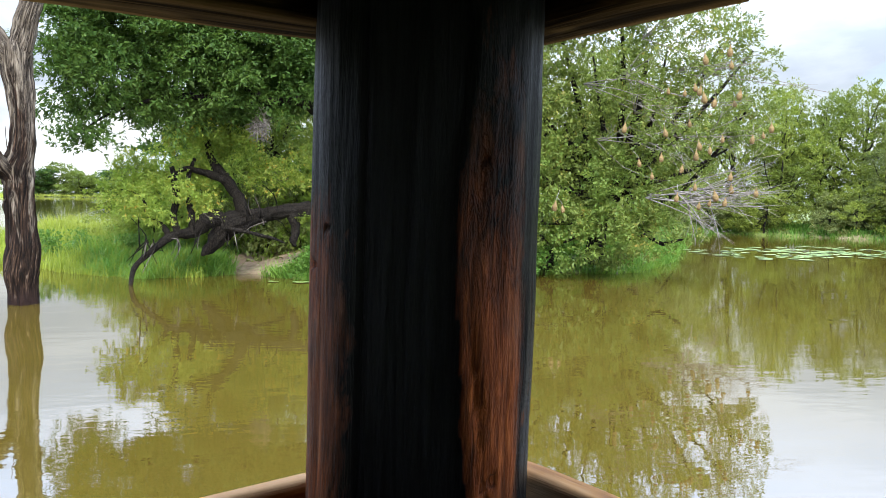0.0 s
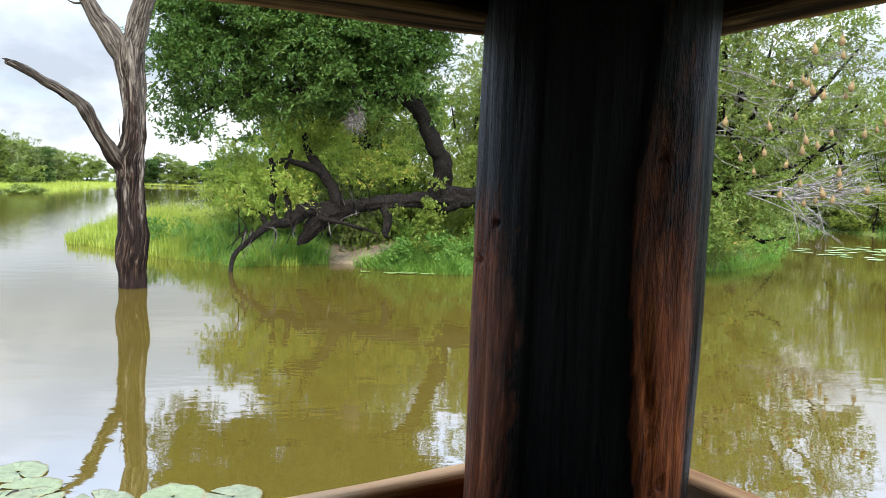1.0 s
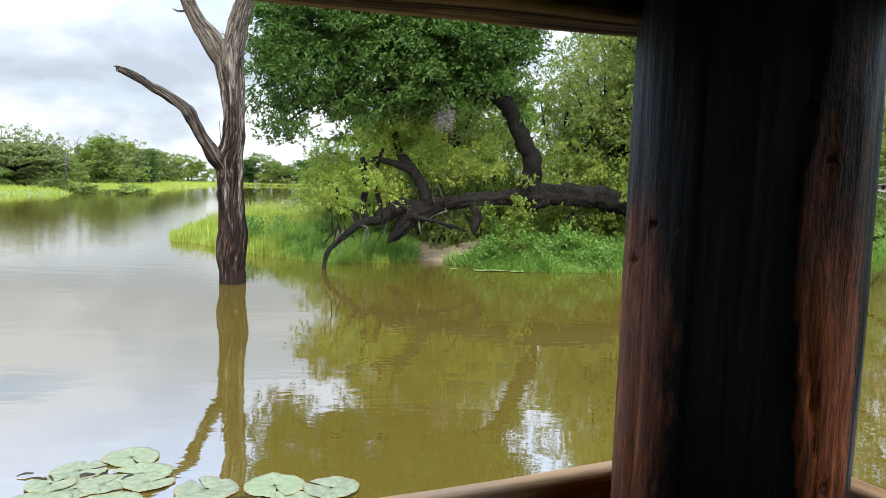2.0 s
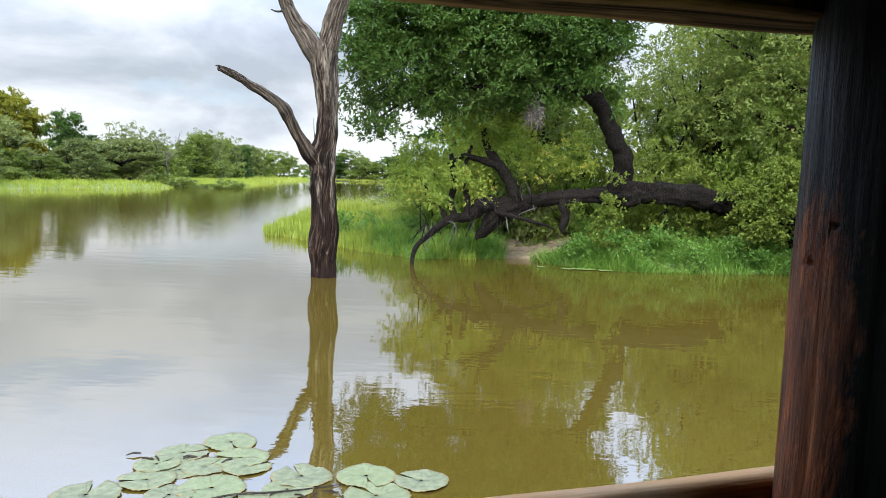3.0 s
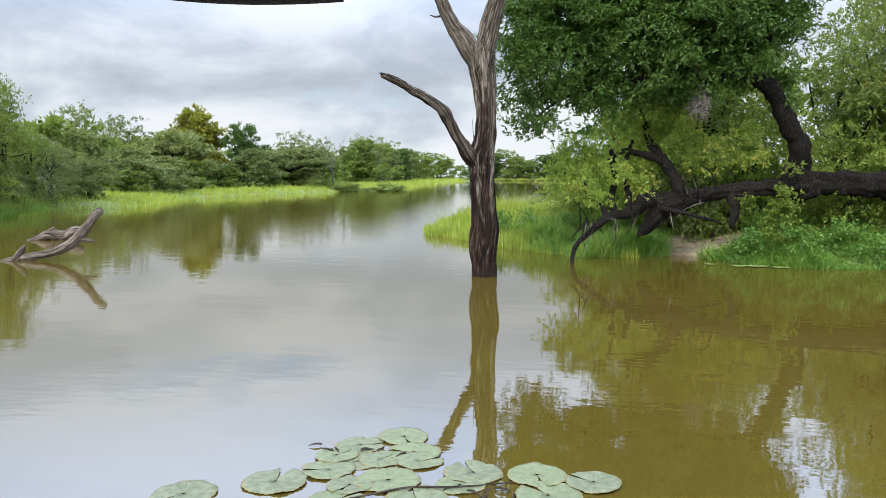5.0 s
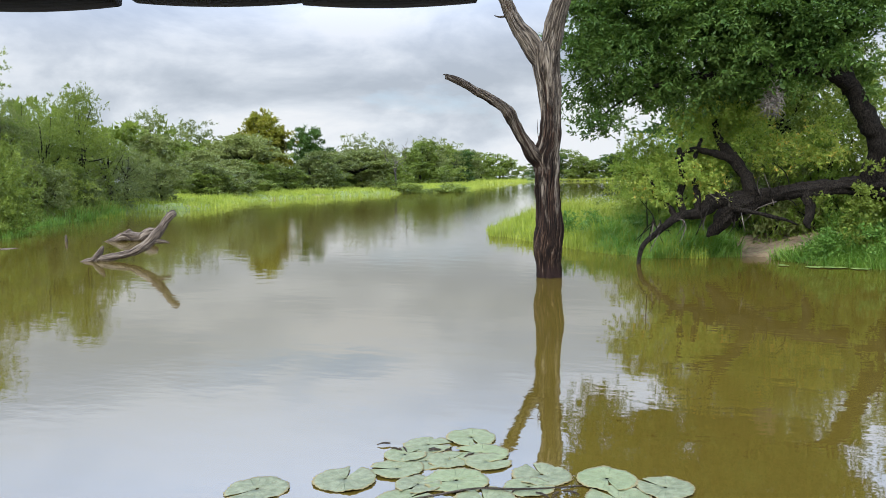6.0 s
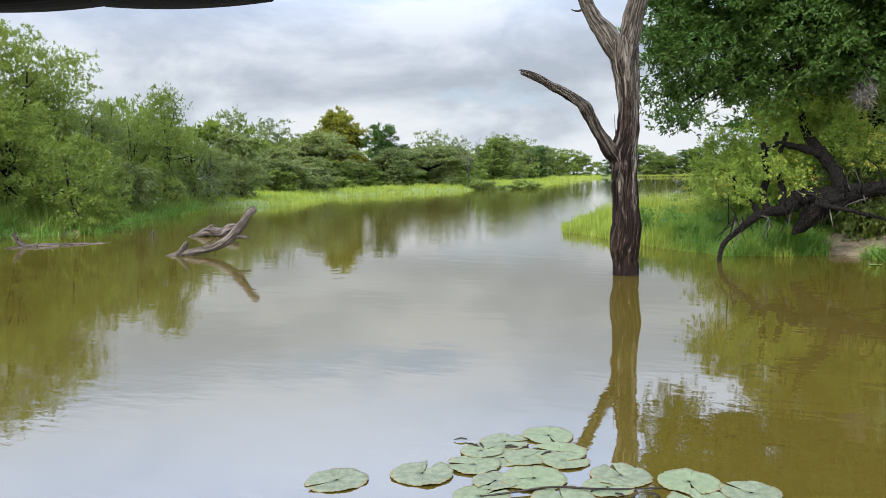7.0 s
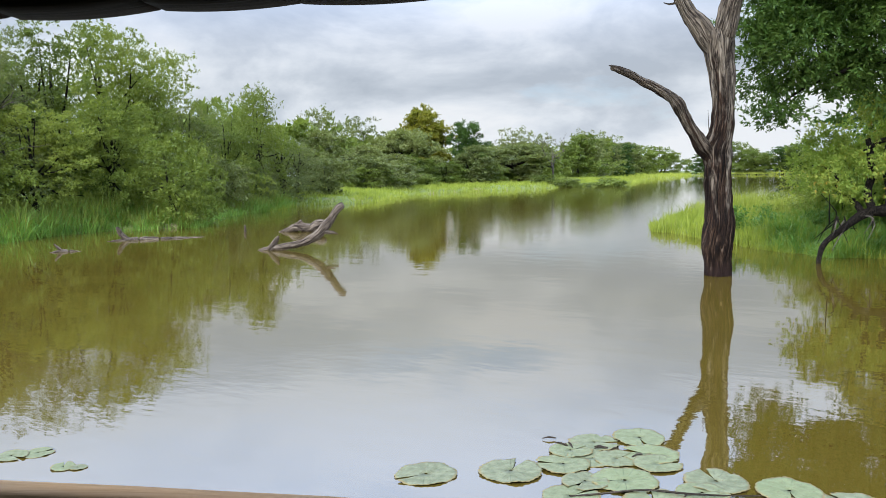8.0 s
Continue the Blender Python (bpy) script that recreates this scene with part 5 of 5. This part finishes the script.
bare_soil = lambda x, y: ((x - 0.35) / 1.05) ** 2 + ((y - 16.85) / 1.12) ** 2 > 1
grass_patch("bank_grass", "lush green grass along the bank", 60, (-3.4, 14, 6.5, 18.5), (-0.15, 2.6), 34000, 0.5, 0.014, GRASS_BANK, 0.75, bare_soil)
grass_patch("bank_grass", "lush green grass under the nest tree", 68, (5.5, 14.5, 14, 24), (-0.2, 2.6), 16000, 0.5, 0.018, GRASS_BANK, 0.45)
grass_patch("marsh_grass", "bright yellow-green grass on the spit of land", 61, (-10.5, 15.5, -1.0, 36), (-0.35, 4.0), 34000, 0.46, 0.018, GRASS_BRIGHT, 0.25)
grass_patch("marsh_grass", "bright yellow-green grass on the spit of land", 62, (-6, 20, 4, 36), (1.5, 12), 12000, 0.6, 0.03, GRASS_BRIGHT, 0.3, plain=True)
grass_patch("seed_grass", "straw-tipped taller grass on the spit of land", 71, (-10.5, 16, -2, 34), (-0.2, 3.5), 7000, 0.62, 0.014, GRASS_REED, 0.35, lambda x, y: np.sin(x * 1.7 + y) > -0.1)
grass_patch("reeds", "tall pale reeds along the left bank", 63, (-30, 6, -19, 30), (-0.1, 3.2), 16000, 1.0, 0.02, GRASS_REED, 0.45)
grass_patch("bank_grass", "rank green grass along the left bank", 72, (-30, 6, -19, 34), (-0.3, 2.8), 26000, 0.75, 0.02, GRASS_BANK, 0.6)
grass_patch("far_meadow", "bright marsh grass on the far shore", 64, (-58, 26, -26, 66), (-0.5, 18), 46000, 0.45, 0.045, GRASS_BRIGHT, 0.3, plain=True)
grass_patch("far_meadow", "bright marsh grass on the far shore", 65, (-75, 60, -33, 150), (-0.6, 17), 38000, 0.5, 0.08, GRASS_BRIGHT, 0.3, plain=True)
grass_patch("far_meadow", "bright marsh grass on the far shore", 66, (-80, 150, -10, 280), (-0.6, 9), 12000, 0.9, 0.22, GRASS_BRIGHT, 0.3, plain=True)
grass_patch("bank_grass", "green grass on the far right bank", 67, (12, 22, 38, 38), (-0.3, 3.5), 16000, 0.5, 0.03, GRASS_BANK, 0.4)

UNDER = [(0.9 + 0.42 * i, 15.1 + 0.5 * math.sin(i * 2.3), 0.35 + 0.15 * math.sin(i * 3.7), 0.26 + 0.08 * math.sin(i * 5.1)) for i in range(13)] + [(-4.6 + 0.5 * i, 18.6 + 0.9 * math.sin(i * 2.9), 0.42, 0.32) for i in range(7)]
v, f = leaf_cloud(np.random.default_rng(69), UNDER, 26000, 0.05, clump=50, spread=0.16, wide=0.55, shell=0.2)
tagged(raw_mesh("undergrowth", v, f, LEAF_WEED), "low leafy undergrowth on the bank below the trunk", "undergrowth", kind="stuff")

# ---------------------------------------------------------------- drowned logs
def log_thing(label, at, pieces, seed):
    ob = thing("drowned_log", label, "log", at)
    for i, pts in enumerate(pieces):
        part("trunk" if i == 0 else "stub", tube(bmesh.new(), [(*p[:3], p[3] * 0.85) for p in pts], 24, 0.04, 0.2, 6.0, seed + i, 0.3, at, 0.5), M_SNAG, ob)
    return ob


log_thing("bleached crooked log rising out of the water", (-12.4, 12.3, 0),
          [[(-13.15, 11.9, -0.06, 0.03), (-12.82, 12.08, 0.02, 0.076), (-12.46, 12.25, 0.09, 0.082), (-12.15, 12.4, 0.16, 0.08), (-11.93, 12.52, 0.27, 0.1), (-11.76, 12.63, 0.43, 0.118), (-11.62, 12.73, 0.63, 0.098), (-11.51, 12.81, 0.83, 0.088), (-11.42, 12.89, 0.95, 0.09), (-11.38, 12.92, 0.985, 0.06)],
           [(-12.8, 12.07, 0.01, 0.085), (-12.69, 12.12, 0.17, 0.07), (-12.64, 12.15, 0.26, 0.047), (-12.62, 12.17, 0.31, 0.02)], [(-11.75, 12.63, 0.4, 0.06), (-11.56, 12.71, 0.38, 0.045), (-11.43, 12.76, 0.35, 0.02)]], 1.0)
log_thing("smooth pale log lying in the water", (-16.2, 16.6, 0),
          [[(-16.85, 16.28, -0.05, 0.03), (-16.5, 16.43, 0.05, 0.105), (-16.21, 16.55, 0.14, 0.145), (-15.99, 16.64, 0.11, 0.15), (-15.82, 16.7, 0.1, 0.15), (-15.68, 16.77, 0.2, 0.165), (-15.53, 16.83, 0.25, 0.14), (-15.45, 16.87, 0.28, 0.08)], [(-16.27, 16.54, 0.18, 0.1), (-16.13, 16.6, 0.31, 0.05)]], 4.0)
log_thing("long low log with a broken fork lying in the water", (-18, 12.9, 0),
          [[(-18.56, 11.85, -0.05, 0.05), (-18.34, 12.53, 0.0, 0.075), (-17.84, 13.21, -0.01, 0.075), (-17.3, 14.2, -0.04, 0.035)], [(-18.38, 12.46, 0.0, 0.07), (-18.49, 12.31, 0.16, 0.07), (-18.54, 12.23, 0.36, 0.045)],
           [(-18.5, 12.3, 0.14, 0.05), (-18.42, 12.25, 0.3, 0.03)]], 7.0)
log_thing("short splintered stump in the water", (-16.9, 9.8, 0), [[(-17.04, 9.53, -0.04, 0.05), (-16.9, 9.78, 0.0, 0.068), (-16.6, 10.2, -0.05, 0.025)], [(-16.91, 9.76, 0.0, 0.05), (-16.96, 9.68, 0.10, 0.035), (-17.0, 9.62, 0.19, 0.012)]], 9.0)
stake = thing("stake", "thin stick standing in the water", "stick", (-17.72, 15.87, 0))
part("stick", tube(bmesh.new(), [(0, 0, -0.3, 0.04), (0.01, 0, 0.05, 0.04), (0, 0.01, 0.19, 0.03)], 8, 0.05, 0.2), M_SNAG, stake)


# ---------------------------------------------------------------- lily pads
def pad_mesh(seed):
    """A round pad of radius 1 with a notch, a toothed lip and a gentle dish."""
    rs = random.Random(seed)
    bm = bmesh.new()
    n, rings = 60, []
    notch = 0.10 + 0.08 * rs.random()
    for q in (0.06, 0.35, 0.65, 0.88, 1.0):
        ring = []
        for k in range(n + 1):
            a = notch * min(1, q * 1.3) + (2 * math.pi - 2 * notch * min(1, q * 1.3)) * k / n
            r = q
            if q == 1.0:
                r *= 1 + 0.035 * (1 if k % 2 else -0.3) * rs.uniform(0.5, 1.3) + 0.03 * math.sin(3 * a + seed)
            z = 0.01 + 0.028 * q ** 3 * (math.sin(5 * a + seed) * 0.6 + math.sin(9 * a) * 0.5 + 0.4) + 0.012 * noise.noise(Vector((math.cos(a) * q * 4, math.sin(a) * q * 4, seed)))
            ring.append(bm.verts.new((r * math.cos(a), r * math.sin(a), z)))
        rings.append(ring)
    for r0, r1 in zip(rings, rings[1:]):
        for k in range(n):
            bm.faces.new((r0[k], r1[k], r1[k + 1], r0[k + 1]))
    top = list(bm.faces)
    ext = bmesh.ops.extrude_face_region(bm, geom=top)
    bmesh.ops.translate(bm, verts=[g for g in ext["geom"] if isinstance(g, bmesh.types.BMVert)], vec=(0, 0, 0.006))
    bmesh.ops.recalc_face_normals(bm, faces=bm.faces)
    me = bpy.data.meshes.new("lily_pad")
    bm.to_mesh(me)
    bm.free()
    me.materials.append(M_PAD)
    me.polygons.foreach_set("use_smooth", [True] * len(me.polygons))
    return me


PAD_MESHES = [pad_mesh(s) for s in (1, 2, 3, 4, 5)]
PADS = [(-2.58, 3.24, 0.171), (-2.21, 3.51, 0.175), (-2.01, 3.74, 0.15), (-2.06, 3.95, 0.125), (-2.0, 4.16, 0.15), (-1.8, 4.37, 0.167), (-1.65, 4.12, 0.164), (-1.57, 4.0, 0.134), (-1.91, 3.91, 0.141), (-1.79, 3.97, 0.129),
        (-1.64, 3.69, 0.176), (-1.81, 3.57, 0.124), (-1.24, 3.93, 0.17), (-1.26, 3.74, 0.134), (-0.9, 3.98, 0.167), (-0.6, 3.96, 0.15), (-0.8, 3.74, 0.174), (-1.8, 3.37, 0.146), (-1.41, 3.49, 0.167)]
rs = random.Random(12)
for i, (x, y, r) in enumerate(PADS):
    ob = new("lily_pad", PAD_MESHES[i % 5])
    ob.matrix_basis = pose(x, y, 0.002 + 0.0022 * (i % 4), rs.uniform(-1, 1), rs.uniform(-1, 1), rs.uniform(0, 360)) @ Matrix.Diagonal((r * 0.98, r * rs.uniform(0.9, 0.98), r, 1))
    tagged(ob, "pale green lily pad with toothed rim floating on water", "lily pad", "lily pads near the hide")
# the mat of pads off the far right bank and a few by the bank
rng = np.random.default_rng(70)
verts, faces = [], []
for i in range(314):
    if i < 300:
        x, y = rng.uniform(13.4, 21), rng.uniform(16, 26)
        if shore_distance(np.array([x]), np.array([y]))[0] > -0.2 or abs((y - 21.6) - (x - 16.5) * 0.25 + rng.normal() * 0.5) > 2.2:
            continue
    else:
        x, y = 1.0 + rng.normal() * 0.32, 14.6 + rng.normal() * 0.1 - 0.1
    r, a0, k0 = rng.uniform(0.13, 0.24) * (1 if i < 300 else 0.5), rng.random() * 6.28, len(verts)
    verts += [(x + r * math.cos(a0 + a), y + r * math.sin(a0 + a), 0.008 + 0.01 * rng.random()) for a in np.linspace(0.15, 6.13, 11)] + [(x, y, 0.006)]
    faces += [(k0 + 11, k0 + j, k0 + j + 1) for j in range(10)]
tagged(raw_mesh("lily_pad_mat", np.array(verts), np.array(faces), M_MAT), "spread of pale lily pads on the water", "lily pads", kind="stuff")

# a bent water-lily stem, sunken debris among the pads and some weed farther along
stem = thing("floating_twig", "bent brown twig floating among the pads", "twig", (-1.6, 3.6, 0))
part("stalk", tube(bmesh.new(), [(-1.80, 3.36, 0.006, 0.005), (-1.66, 3.46, 0.016, 0.0055), (-1.5, 3.59, 0.022, 0.0055), (-1.3, 3.66, 0.02, 0.005), (-1.12, 3.77, 0.01, 0.004), (-0.98, 3.87, 0.004, 0.003)], 7, 0.05, 0.15, 9, 0, 0, (-1.6, 3.6, 0)), M_SNAG, stem)
rs = random.Random(77)
for i in range(16):
    x, y = (-2.05 + rs.gauss(0, 0.14), 4.02 + rs.gauss(0, 0.08)) if i % 2 else (-1.12 + rs.gauss(0, 0.1), 3.66 + rs.gauss(0, 0.06))
    a, l = rs.uniform(0, 6.28), rs.uniform(0.015, 0.045)
    scrap = thing("dead_leaf_scrap", "curled brown scrap of dead lily leaf", "debris", (x, y, 0.012), "scraps among the pads")
    part("scrap", tube(bmesh.new(), [(-l * math.cos(a), -l * math.sin(a), -0.004, 0.003), (0, 0, 0.006, 0.006), (l * math.cos(a), l * math.sin(a), 0.0, 0.004)], 6, 0.03, 0.3, 20), M_SNAG, scrap)
for i, (x, y, r) in enumerate([(-4.81, 2.22, 0.10), (-4.72, 2.33, 0.09), (-4.38, 2.28, 0.07), (-4.30, 2.32, 0.05)]):
    ob = new("lily_pad", PAD_MESHES[i % 5])
    ob.matrix_basis = pose(x, y, 0.003, 2, -1, 70 * i) @ Matrix.Diagonal((r, r * 0.9, r, 1))
    tagged(ob, "small ragged lily pad floating on water", "lily pad", "lily pads near the hide")
